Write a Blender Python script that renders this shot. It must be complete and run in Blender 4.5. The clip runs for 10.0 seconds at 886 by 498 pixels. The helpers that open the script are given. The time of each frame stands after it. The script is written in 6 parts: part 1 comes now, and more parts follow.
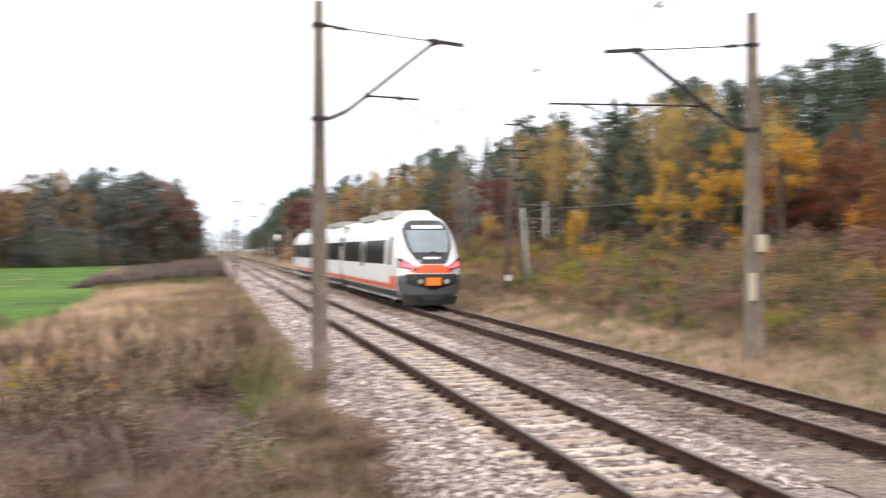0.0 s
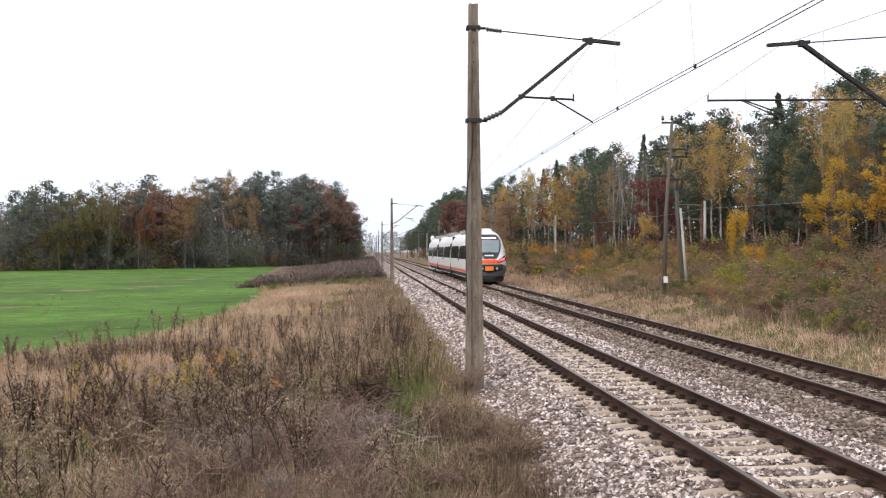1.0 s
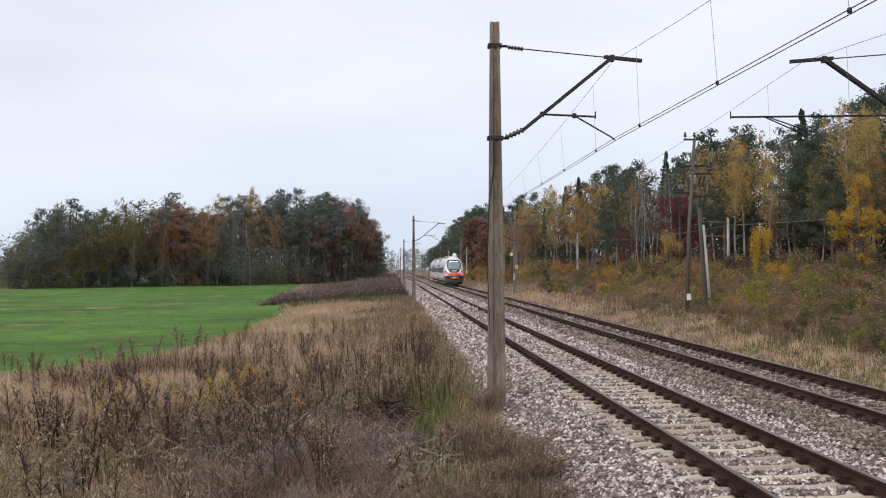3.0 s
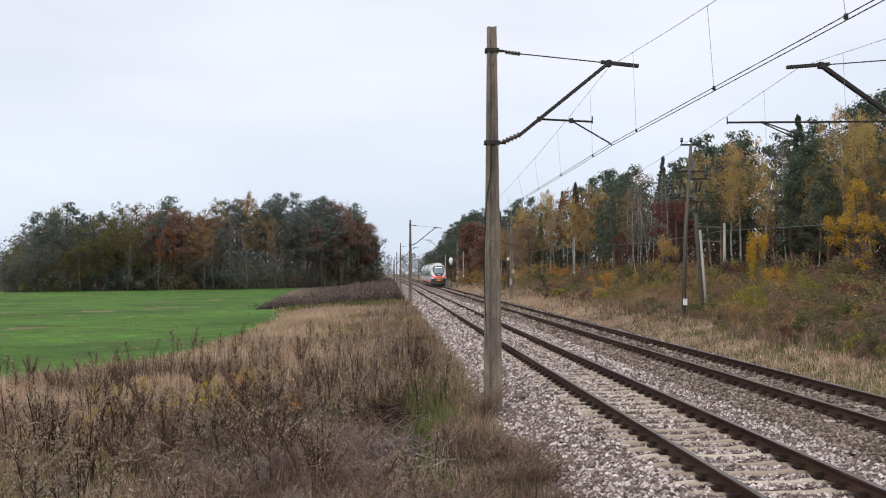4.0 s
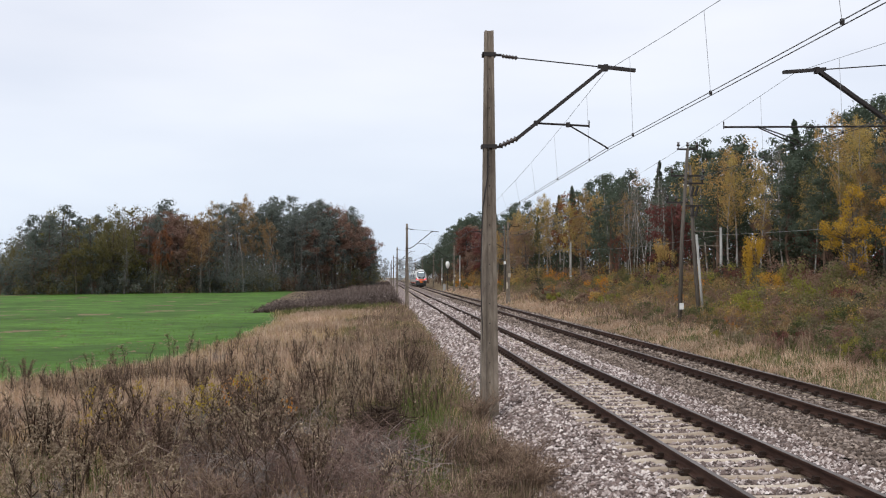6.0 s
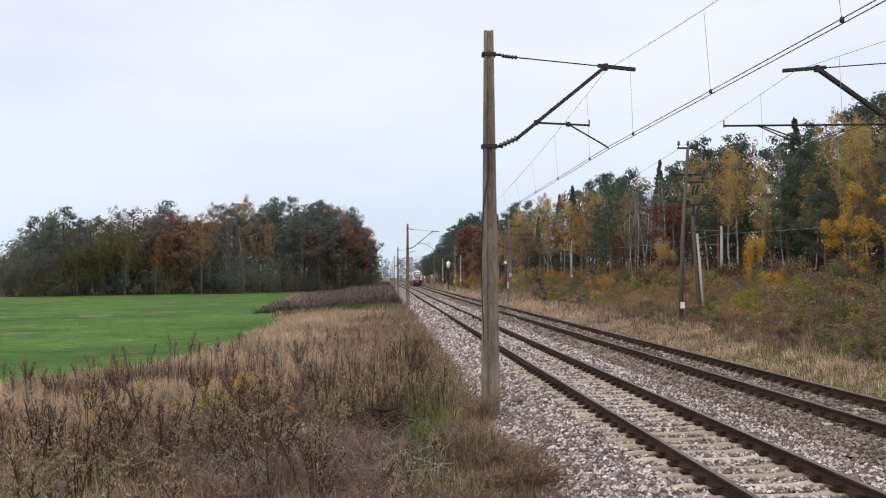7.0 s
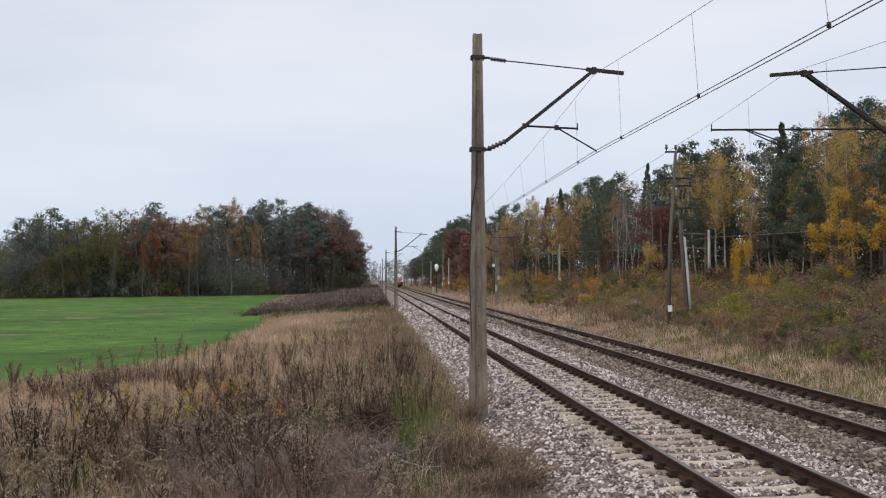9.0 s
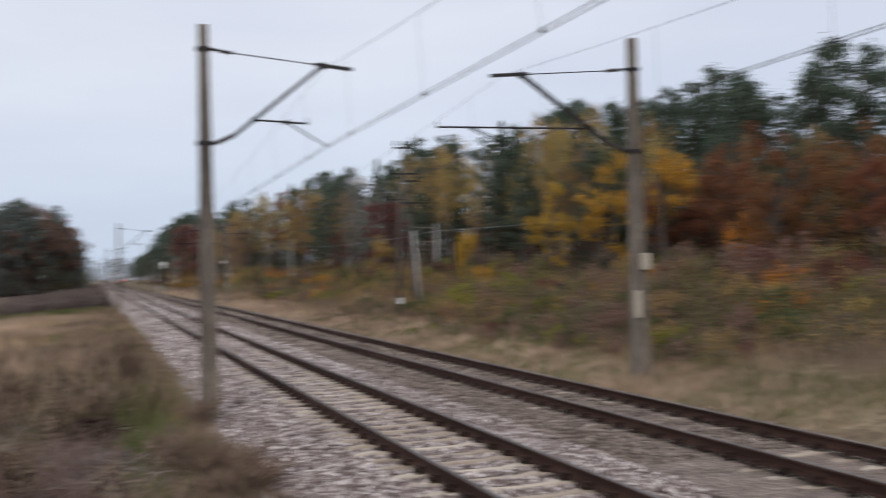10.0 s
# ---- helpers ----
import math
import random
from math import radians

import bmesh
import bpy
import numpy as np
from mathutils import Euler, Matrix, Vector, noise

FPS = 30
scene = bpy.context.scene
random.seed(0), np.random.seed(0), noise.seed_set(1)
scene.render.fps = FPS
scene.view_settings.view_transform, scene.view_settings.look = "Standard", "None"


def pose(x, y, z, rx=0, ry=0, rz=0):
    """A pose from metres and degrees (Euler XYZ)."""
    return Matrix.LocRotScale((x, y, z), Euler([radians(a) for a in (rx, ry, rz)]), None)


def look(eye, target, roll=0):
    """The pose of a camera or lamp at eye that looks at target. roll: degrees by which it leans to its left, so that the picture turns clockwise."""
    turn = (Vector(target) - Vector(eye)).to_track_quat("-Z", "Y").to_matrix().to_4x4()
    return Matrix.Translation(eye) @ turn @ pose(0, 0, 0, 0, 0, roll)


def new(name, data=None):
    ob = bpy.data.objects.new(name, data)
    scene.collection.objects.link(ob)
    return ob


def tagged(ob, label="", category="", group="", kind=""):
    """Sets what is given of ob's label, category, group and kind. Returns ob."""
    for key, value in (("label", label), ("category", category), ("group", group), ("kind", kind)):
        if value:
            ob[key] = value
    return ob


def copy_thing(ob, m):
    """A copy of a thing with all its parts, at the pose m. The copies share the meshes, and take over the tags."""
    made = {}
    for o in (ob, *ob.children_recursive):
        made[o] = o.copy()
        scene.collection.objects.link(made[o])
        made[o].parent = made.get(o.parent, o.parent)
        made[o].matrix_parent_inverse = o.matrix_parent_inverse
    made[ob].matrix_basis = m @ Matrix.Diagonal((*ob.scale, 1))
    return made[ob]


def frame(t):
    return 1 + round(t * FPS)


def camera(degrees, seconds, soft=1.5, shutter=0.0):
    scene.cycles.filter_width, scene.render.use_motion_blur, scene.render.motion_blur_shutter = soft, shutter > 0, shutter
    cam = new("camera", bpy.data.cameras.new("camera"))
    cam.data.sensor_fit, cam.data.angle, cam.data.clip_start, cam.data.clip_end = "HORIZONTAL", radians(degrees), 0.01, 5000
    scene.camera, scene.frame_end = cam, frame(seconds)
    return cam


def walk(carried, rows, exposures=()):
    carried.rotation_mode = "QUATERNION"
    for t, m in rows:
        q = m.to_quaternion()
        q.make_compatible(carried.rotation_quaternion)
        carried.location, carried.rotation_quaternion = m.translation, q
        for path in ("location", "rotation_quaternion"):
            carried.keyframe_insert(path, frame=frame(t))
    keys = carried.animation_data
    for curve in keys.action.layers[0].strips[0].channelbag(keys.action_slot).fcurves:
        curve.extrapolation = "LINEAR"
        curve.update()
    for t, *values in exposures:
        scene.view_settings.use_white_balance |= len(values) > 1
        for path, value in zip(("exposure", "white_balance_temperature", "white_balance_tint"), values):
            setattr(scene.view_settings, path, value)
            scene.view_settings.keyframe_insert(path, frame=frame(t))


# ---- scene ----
# ---------------------------------------------------------------- camera
# x across the tracks, y along them, z = 0 at the top of the rails
EYE_Z = 2.44
cam = camera(47.54, 10.0, soft=1.1, shutter=0.6)


def aim(yaw, pitch, roll):
    return pose(0, 0, EYE_Z, 0, 0, yaw) @ pose(0, 0, 0, 90 + pitch) @ pose(0, 0, 0, 0, 0, -roll)


PAN = [
    (0.0, -12.95, -0.00, 0.21), (0.2, -9.13, -0.12, 0.22), (0.3, -8.05, -0.14, 0.22),
    (0.5, -6.016, -0.136, 0.235), (1.0, -4.179, 0.100, 0.237), (1.5, -3.182, 0.337, 0.30),
    (2.0, -3.133, 0.665, 0.25), (2.5, -2.933, 0.933, 0.28), (4.0, -3.132, 1.348, 0.129),
    (4.5, -3.312, 1.480, 0.0), (5.0, -3.313, 1.481, -0.012), (5.5, -3.366, 1.560, -0.05),
    (7.0, -3.285, 1.560, 0.25), (7.5, -3.533, 1.640, 0.35), (8.0, -3.651, 1.829, 0.234),
    (8.5, -3.742, 1.934, 0.096), (9.0, -3.957, 1.716, 0.110), (9.2, -4.57, 1.55, 0.2),
    (9.4, -6.52, 1.36, 0.4), (9.5, -7.65, 1.316, 0.477), (9.6, -9.3, 1.29, 0.6), (9.8, -13.85, 1.25, 1.0),
    (10.0, -19.15, 1.235, 1.39),
]
EXPOSURES = [(0.0, 1.06, 6800, 12), (0.6, 0.90, 6700, 12), (1.2, 0.57, 6600, 12), (2.0, 0.31, 6500, 12), (2.7, 0.25, 6450, 11), (8.0, 0.27, 6380, 10), (9.0, 0.09, 6350, 10), (9.5, 0.05, 6300, 10), (10.0, 0.0, 6200, 11)]
walk(cam, [(t, aim(a, b, c)) for t, a, b, c in PAN], EXPOSURES)

# ---------------------------------------------------------------- sky and sun (overcast)
world = bpy.data.worlds.new("overcast_sky")
scene.world = world
world.use_nodes = True
wn, wl = world.node_tree.nodes, world.node_tree.links
wn.clear()
w_out = wn.new("ShaderNodeOutputWorld")
w_bg = wn.new("ShaderNodeBackground")
w_sky = wn.new("ShaderNodeTexSky")
w_sky.sky_type, w_sky.sun_disc = "NISHITA", False
w_sky.sun_elevation, w_sky.sun_rotation = radians(28), radians(235)
w_co = wn.new("ShaderNodeTexCoord")
w_map = wn.new("ShaderNodeMapping")
w_map.inputs["Scale"].default_value = (1.0, 1.0, 4.0)
w_noise = wn.new("ShaderNodeTexNoise")
w_noise.inputs["Scale"].default_value = 2.2
w_noise.inputs["Detail"].default_value = 4.0
w_noise.inputs["Roughness"].default_value = 0.45
w_ramp = wn.new("ShaderNodeValToRGB")
w_ramp.color_ramp.elements[0].position, w_ramp.color_ramp.elements[0].color = 0.36, (6.9, 7.2, 8.0, 1)
w_ramp.color_ramp.elements[1].position, w_ramp.color_ramp.elements[1].color = 0.64, (8.0, 8.15, 8.7, 1)
w_mix = wn.new("ShaderNodeMix")
w_mix.data_type = "RGBA"
w_mix.inputs["Factor"].default_value = 0.93
wl.new(w_co.outputs["Generated"], w_map.inputs["Vector"])
wl.new(w_map.outputs["Vector"], w_noise.inputs["Vector"])
wl.new(w_noise.outputs["Fac"], w_ramp.inputs["Fac"])
wl.new(w_sky.outputs["Color"], w_mix.inputs["A"])
wl.new(w_ramp.outputs["Color"], w_mix.inputs["B"])
w_sep = wn.new("ShaderNodeSeparateXYZ")
w_low = wn.new("ShaderNodeMapRange")
w_low.inputs["From Min"].default_value, w_low.inputs["From Max"].default_value = 0.0, 0.22
w_tone = wn.new("ShaderNodeMix")
w_tone.data_type, w_tone.blend_type = "RGBA", "MIX"
w_tone.inputs["A"].default_value, w_tone.inputs["B"].default_value = (0.86, 0.93, 0.985, 1), (1, 1, 1, 1)
w_mul = wn.new("ShaderNodeMix")
w_mul.data_type, w_mul.blend_type = "RGBA", "MULTIPLY"
w_mul.inputs["Factor"].default_value = 1.0
wl.new(w_co.outputs["Generated"], w_sep.inputs["Vector"])
wl.new(w_sep.outputs["Z"], w_low.inputs["Value"])
wl.new(w_low.outputs["Result"], w_tone.inputs["Factor"])
wl.new(w_mix.outputs["Result"], w_mul.inputs["A"])
wl.new(w_tone.outputs["Result"], w_mul.inputs["B"])
wl.new(w_mul.outputs["Result"], w_bg.inputs["Color"])
w_bg.inputs["Strength"].default_value = 0.1
wl.new(w_bg.outputs["Background"], w_out.inputs["Surface"])

sun = new("sun", bpy.data.lights.new("sun", "SUN"))
sun.data.energy, sun.data.angle, sun.data.color = 1.5, radians(40), (1.0, 0.96, 0.9)
sun.matrix_world = look((-60, -80, 90), (0, 0, 0))


# ---------------------------------------------------------------- materials
def material(name, colours, scale=4.0, rough=0.85, metal=0.0, bump=0.0, bump_scale=30.0, vary="", amount=0.25,
             stretch=(1, 1, 1), big=0.3, sheen=0.5, transmit=0.0, shift=0.0):
    """Noise between the colours, a larger stain over it, relief, and a change of tone from piece to piece."""
    m = bpy.data.materials.new(name)
    m.use_nodes = True
    n, l = m.node_tree.nodes, m.node_tree.links
    b = n["Principled BSDF"]
    b.inputs["Roughness"].default_value = rough
    b.inputs["Metallic"].default_value = metal
    b.inputs["Specular IOR Level"].default_value = sheen
    co, mp = n.new("ShaderNodeTexCoord"), n.new("ShaderNodeMapping")
    mp.inputs["Scale"].default_value = stretch
    l.new(co.outputs["Object"], mp.inputs["Vector"])
    no = n.new("ShaderNodeTexNoise")
    no.inputs["Scale"].default_value, no.inputs["Detail"].default_value, no.inputs["Roughness"].default_value = scale, 6.0, 0.65
    l.new(mp.outputs["Vector"], no.inputs["Vector"])
    ra = n.new("ShaderNodeValToRGB")
    els = ra.color_ramp.elements
    while len(els) < len(colours):
        els.new(0.5)
    for i, c in enumerate(colours):
        els[i].position = 0.3 + 0.4 * i / max(1, len(colours) - 1)
        els[i].color = (*c, 1)
    big_no = n.new("ShaderNodeTexNoise")
    big_no.inputs["Scale"].default_value, big_no.inputs["Detail"].default_value = scale * 0.13, 3.0
    l.new(mp.outputs["Vector"], big_no.inputs["Vector"])
    src = no.outputs["Fac"]
    if vary:
        geo = n.new("ShaderNodeObjectInfo" if vary == "object" else "ShaderNodeNewGeometry")
        rnd = geo.outputs["Random"] if vary == "object" else geo.outputs["Random Per Island"]
        mix = n.new("ShaderNodeMix")
        mix.inputs["Factor"].default_value = 0.65
        l.new(no.outputs["Fac"], mix.inputs["A"])
        l.new(rnd, mix.inputs["B"])
        src = mix.outputs["Result"]
        els[0].position, els[len(colours) - 1].position = 0.1, 0.9
    l.new(src, ra.inputs["Fac"])
    val = n.new("ShaderNodeMapRange")
    val.inputs["From Min"].default_value, val.inputs["From Max"].default_value = 0.3, 0.7
    val.inputs["To Min"].default_value, val.inputs["To Max"].default_value = 1 - big, 1 + big
    l.new(big_no.outputs["Fac"], val.inputs["Value"])
    hsv = n.new("ShaderNodeHueSaturation")
    l.new(ra.outputs["Color"], hsv.inputs["Color"])
    l.new(val.outputs["Result"], hsv.inputs["Value"])
    if shift:
        oi, mr = n.new("ShaderNodeObjectInfo"), n.new("ShaderNodeMapRange")
        mr.inputs["To Min"].default_value, mr.inputs["To Max"].default_value = 0.5 - shift, 0.5 + shift
        l.new(oi.outputs["Random"], mr.inputs["Value"])
        l.new(mr.outputs["Result"], hsv.inputs["Hue"])
    l.new(hsv.outputs["Color"], b.inputs["Base Color"])
    if bump:
        bn, bu = n.new("ShaderNodeTexNoise"), n.new("ShaderNodeBump")
        bn.inputs["Scale"].default_value, bn.inputs["Detail"].default_value = bump_scale, 5.0
        bu.inputs["Strength"].default_value, bu.inputs["Distance"].default_value = bump, 0.02
        l.new(mp.outputs["Vector"], bn.inputs["Vector"])
        l.new(bn.outputs["Fac"], bu.inputs["Height"])
        l.new(bu.outputs["Normal"], b.inputs["Normal"])
    if transmit:
        tr, ms = n.new("ShaderNodeBsdfTranslucent"), n.new("ShaderNodeMixShader")
        l.new(hsv.outputs["Color"], tr.inputs["Color"])
        ms.inputs["Fac"].default_value = transmit
        out = n["Material Output"]
        l.new(b.outputs["BSDF"], ms.inputs[1])
        l.new(tr.outputs["BSDF"], ms.inputs[2])
        l.new(ms.outputs["Shader"], out.inputs["Surface"])
    return m


def glow(name, colour, strength):
    m = material(name, [colour, colour], rough=0.3)
    b = m.node_tree.nodes["Principled BSDF"]
    b.inputs["Emission Color"].default_value = (*colour, 1)
    b.inputs["Emission Strength"].default_value = strength
    return m


M_SOIL = material("soil_and_thatch", [(0.09, 0.066, 0.044), (0.18, 0.134, 0.084), (0.29, 0.222, 0.14)], 3.0, 0.95, bump=0.6, bump_scale=12, sheen=0.1)
M_CROP = material("young_crop", [(0.072, 0.085, 0.032), (0.056, 0.112, 0.018), (0.074, 0.156, 0.022), (0.094, 0.188, 0.028)], 2.2, 0.9, bump=0.4, bump_scale=5, stretch=(0.3, 0.5, 1), big=0.35, sheen=0.15)
# its dark end puts the shaded gaps between stones into the bed's colour
M_BALLAST = material("pinkish_ballast", [(0.045, 0.032, 0.027), (0.20, 0.152, 0.136), (0.55, 0.465, 0.43)], 13.0, 0.95, bump=1.0, bump_scale=16, big=0.12, sheen=0.2)
M_BALLAST_2 = material("brown_ballast", [(0.06, 0.045, 0.037), (0.18, 0.138, 0.112), (0.38, 0.31, 0.26)], 15.0, 0.95, bump=1.0, bump_scale=18, big=0.2, sheen=0.2)
M_STONE = material("ballast_stone", [(0.048, 0.034, 0.029), (0.235, 0.178, 0.158), (0.82, 0.735, 0.69)], 9.0, 0.9, vary="island", big=0.1, sheen=0.2)
M_STONE_2 = material("brown_ballast_stone", [(0.036, 0.026, 0.021), (0.14, 0.104, 0.083), (0.43, 0.35, 0.295)], 9.0, 0.9, vary="island", big=0.1, sheen=0.2)
M_SLEEPER = material("weathered_concrete_sleeper", [(0.30, 0.235, 0.175), (0.42, 0.34, 0.26), (0.53, 0.45, 0.36)], 6.0, 0.9, bump=0.4, vary="object", big=0.2)
M_RAIL = material("rusty_rail_steel", [(0.028, 0.014, 0.010), (0.048, 0.025, 0.018), (0.075, 0.042, 0.030)], 7.0, 0.85, metal=0.0, bump=0.3, stretch=(1, 0.15, 1), sheen=0.15)
M_RAILTOP = material("worn_rail_head", [(0.10, 0.078, 0.066), (0.19, 0.165, 0.15)], 5.0, 0.55, metal=0.4, stretch=(1, 0.1, 1))
M_CLIP = material("rusted_fastening", [(0.022, 0.014, 0.011), (0.04, 0.025, 0.019)], 20.0, 0.85, metal=0.0, vary="island", sheen=0.1)
M_CONCRETE = material("weathered_mast_concrete", [(0.10, 0.078, 0.06), (0.17, 0.138, 0.108), (0.25, 0.21, 0.168)], 3.0, 0.9, bump=0.6, bump_scale=40, stretch=(3, 3, 0.7), big=0.35)
M_PALE = material("pale_pole_concrete", [(0.25, 0.245, 0.23), (0.40, 0.39, 0.37)], 2.0, 0.85, bump=0.2)
M_STEEL = material("dark_painted_steel", [(0.012, 0.010, 0.010), (0.032, 0.026, 0.024)], 8.0, 0.65, metal=0.2, bump=0.2)
M_INSUL = material("brown_porcelain", [(0.03, 0.022, 0.02), (0.05, 0.036, 0.03)], 5.0, 0.25)
M_WIRE = material("weathered_copper_wire", [(0.055, 0.052, 0.05), (0.11, 0.105, 0.10)], 3.0, 0.5, metal=0.5)
M_PALEWIRE = material("pale_galvanised_wire", [(0.26, 0.26, 0.27), (0.34, 0.34, 0.35)], 3.0, 0.5, metal=0.3)
M_OLDWOOD = material("grey_creosoted_wood", [(0.07, 0.058, 0.048), (0.14, 0.12, 0.10)], 5.0, 0.9, bump=0.4, stretch=(4, 4, 0.3))
M_HOLE = material("rusty_bolt_hole", [(0.02, 0.016, 0.013), (0.04, 0.03, 0.024)], 5.0, 0.8)
M_SIGN = material("white_enamel_plate", [(0.62, 0.62, 0.60), (0.74, 0.74, 0.72)], 5.0, 0.5)
M_PLATE = material("yellowed_plate", [(0.36, 0.31, 0.23), (0.48, 0.42, 0.33)], 5.0, 0.6)

M_DRY = material("dry_grass", [(0.19, 0.125, 0.062), (0.42, 0.295, 0.155), (0.68, 0.53, 0.33)], 1.0, 0.9, vary="island", transmit=0.35, sheen=0.15)
M_STRAW = material("pale_straw", [(0.33, 0.205, 0.13), (0.52, 0.365, 0.255), (0.72, 0.585, 0.45)], 1.0, 0.9, vary="island", transmit=0.35, sheen=0.15)
M_GREEN = material("autumn_grass", [(0.06, 0.068, 0.02), (0.11, 0.122, 0.04), (0.21, 0.195, 0.085)], 1.0, 0.9, vary="island", transmit=0.15, sheen=0.15)
M_BROWN = material("withered_stems", [(0.075, 0.048, 0.034), (0.21, 0.142, 0.10), (0.42, 0.31, 0.225)], 1.0, 0.9, vary="island", sheen=0.1)
M_FLUFF = material("seed_heads", [(0.15, 0.108, 0.072), (0.33, 0.25, 0.17), (0.58, 0.47, 0.345)], 1.0, 0.95, vary="island", sheen=0.1)
M_TWIG = material("dead_twigs", [(0.09, 0.073, 0.064), (0.22, 0.185, 0.163), (0.40, 0.35, 0.31)], 2.0, 0.9, vary="island", sheen=0.1)
M_FRESH = material("fresh_green_grass", [(0.06, 0.085, 0.018), (0.10, 0.15, 0.03), (0.17, 0.22, 0.06)], 1.0, 0.85, vary="island", transmit=0.15, sheen=0.15)
M_CANE = material("purplish_bramble_canes", [(0.08, 0.05, 0.041), (0.19, 0.125, 0.103), (0.33, 0.235, 0.195)], 2.0, 0.9, vary="island", sheen=0.1)
M_SPROUT = material("crop_sprouts", [(0.07, 0.12, 0.013), (0.10, 0.18, 0.016), (0.14, 0.23, 0.022)], 1.0, 0.8, vary="island", transmit=0.2)

M_BARK = material("grey_brown_bark", [(0.05, 0.04, 0.033), (0.11, 0.09, 0.075)], 3.0, 0.95, bump=0.6, stretch=(2, 2, 0.5))
M_PINEBARK = material("reddish_pine_bark", [(0.075, 0.045, 0.03), (0.16, 0.10, 0.07)], 3.0, 0.95, bump=0.6, stretch=(2, 2, 0.5))
M_BIRCHBARK = material("white_birch_bark", [(0.07, 0.06, 0.052), (0.25, 0.23, 0.205), (0.46, 0.43, 0.40)], 4.0, 0.8, stretch=(1, 1, 0.6))
M_GREYBARK = material("grey_bark", [(0.09, 0.08, 0.07), (0.19, 0.17, 0.15)], 3.0, 0.95, stretch=(1, 1, 0.5))


def leafy(name, a, b, c, shift=0.012):
    a, c = [tuple(0.4 * p + 0.6 * q for p, q in zip(e, b)) for e in (a, c)]
    return material(name, [a, b, c], 0.5, 0.8, vary="island", transmit=0.42, sheen=0.2, shift=shift, big=0.25)


L_PINE = leafy("pine_needles", (0.052, 0.068, 0.050), (0.095, 0.12, 0.084), (0.14, 0.168, 0.115))
L_SPRUCE = leafy("spruce_needles", (0.040, 0.054, 0.038), (0.068, 0.085, 0.056), (0.11, 0.128, 0.08))
L_GOLD = leafy("golden_birch_leaves", (0.26, 0.16, 0.05), (0.45, 0.305, 0.105), (0.64, 0.47, 0.19))
L_OCHRE = leafy("ochre_leaves", (0.17, 0.105, 0.046), (0.31, 0.205, 0.09), (0.46, 0.32, 0.16))
L_OLIVE = leafy("olive_leaves", (0.09, 0.080, 0.036), (0.16, 0.142, 0.058), (0.27, 0.23, 0.10))
L_YELLOW = leafy("bright_yellow_leaves", (0.30, 0.165, 0.022), (0.50, 0.30, 0.042), (0.70, 0.46, 0.085))
L_RUST = leafy("rust_oak_leaves", (0.12, 0.052, 0.026), (0.22, 0.095, 0.045), (0.36, 0.165, 0.075))
L_RED = leafy("dark_red_leaves", (0.10, 0.040, 0.034), (0.165, 0.066, 0.054), (0.26, 0.115, 0.085))
L_ORANGE = leafy("orange_leaves", (0.290, 0.109, 0.017), (0.522, 0.217, 0.032), (0.725, 0.348, 0.058))
L_GREY = leafy("bare_twig_sprays", (0.13, 0.105, 0.092), (0.19, 0.155, 0.135), (0.26, 0.215, 0.19))
# needles greyed so that distance haze sits in their colour
L_HAZEPINE = leafy("grey_green_pine_needles", (0.10, 0.116, 0.102), (0.148, 0.166, 0.144), (0.20, 0.22, 0.185))
# leaves paled to carry the haze of distance in their colour
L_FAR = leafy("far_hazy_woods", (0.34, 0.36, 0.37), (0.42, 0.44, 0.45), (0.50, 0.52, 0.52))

M_WHITE = material("white_coach_paint", [(0.60, 0.60, 0.59), (0.70, 0.70, 0.69)], 1.2, 0.35, big=0.08)
M_ORANGE = material("orange_red_coach_paint", [(0.66, 0.085, 0.022), (0.76, 0.115, 0.032)], 1.5, 0.35, big=0.06)
M_GREYP = material("dark_grey_coach_paint", [(0.075, 0.09, 0.10), (0.11, 0.125, 0.135)], 2.0, 0.45)
M_BLACK = material("black_underframe", [(0.012, 0.012, 0.012), (0.03, 0.028, 0.026)], 4.0, 0.8)
M_GLASS = material("dark_tinted_glass", [(0.012, 0.014, 0.017), (0.024, 0.026, 0.03)], 1.0, 0.08, sheen=0.7)
M_SCREEN = material("pale_windscreen_glass", [(0.16, 0.20, 0.22), (0.24, 0.28, 0.30)], 1.0, 0.06, sheen=0.8)
M_COUPLER = material("orange_coupler_cover", [(0.80, 0.17, 0.015), (0.88, 0.22, 0.025)], 2.0, 0.5)
M_TAIL = glow("red_tail_light", (1.0, 0.05, 0.07), 2.4)
M_PANEL = glow("lit_destination_panel", (0.85, 0.92, 1.0), 0.9)
M_METAL = material("bare_running_gear_steel", [(0.10, 0.095, 0.09), (0.2, 0.19, 0.18)], 4.0, 0.5, metal=0.6)
M_YLEAF = leafy("yellowing_weed_leaves", (0.22, 0.15, 0.02), (0.42, 0.30, 0.04), (0.60, 0.42, 0.06))
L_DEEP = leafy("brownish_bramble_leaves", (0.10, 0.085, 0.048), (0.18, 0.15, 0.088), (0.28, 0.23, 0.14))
# the shade under the trees is put into this leaf colour
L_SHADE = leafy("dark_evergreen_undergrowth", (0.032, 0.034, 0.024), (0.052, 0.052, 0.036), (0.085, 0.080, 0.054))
# dull russet, made lighter for the haze over the far oaks
L_DUSK = leafy("dull_russet_leaves", (0.145, 0.09, 0.066), (0.245, 0.152, 0.112), (0.35, 0.235, 0.17))
L_MOSS = leafy("dark_green_leaves", (0.05, 0.062, 0.025), (0.085, 0.10, 0.04), (0.14, 0.155, 0.065))
L_LIME = leafy("yellow_green_leaves", (0.13, 0.125, 0.03), (0.25, 0.23, 0.05), (0.42, 0.36, 0.08))
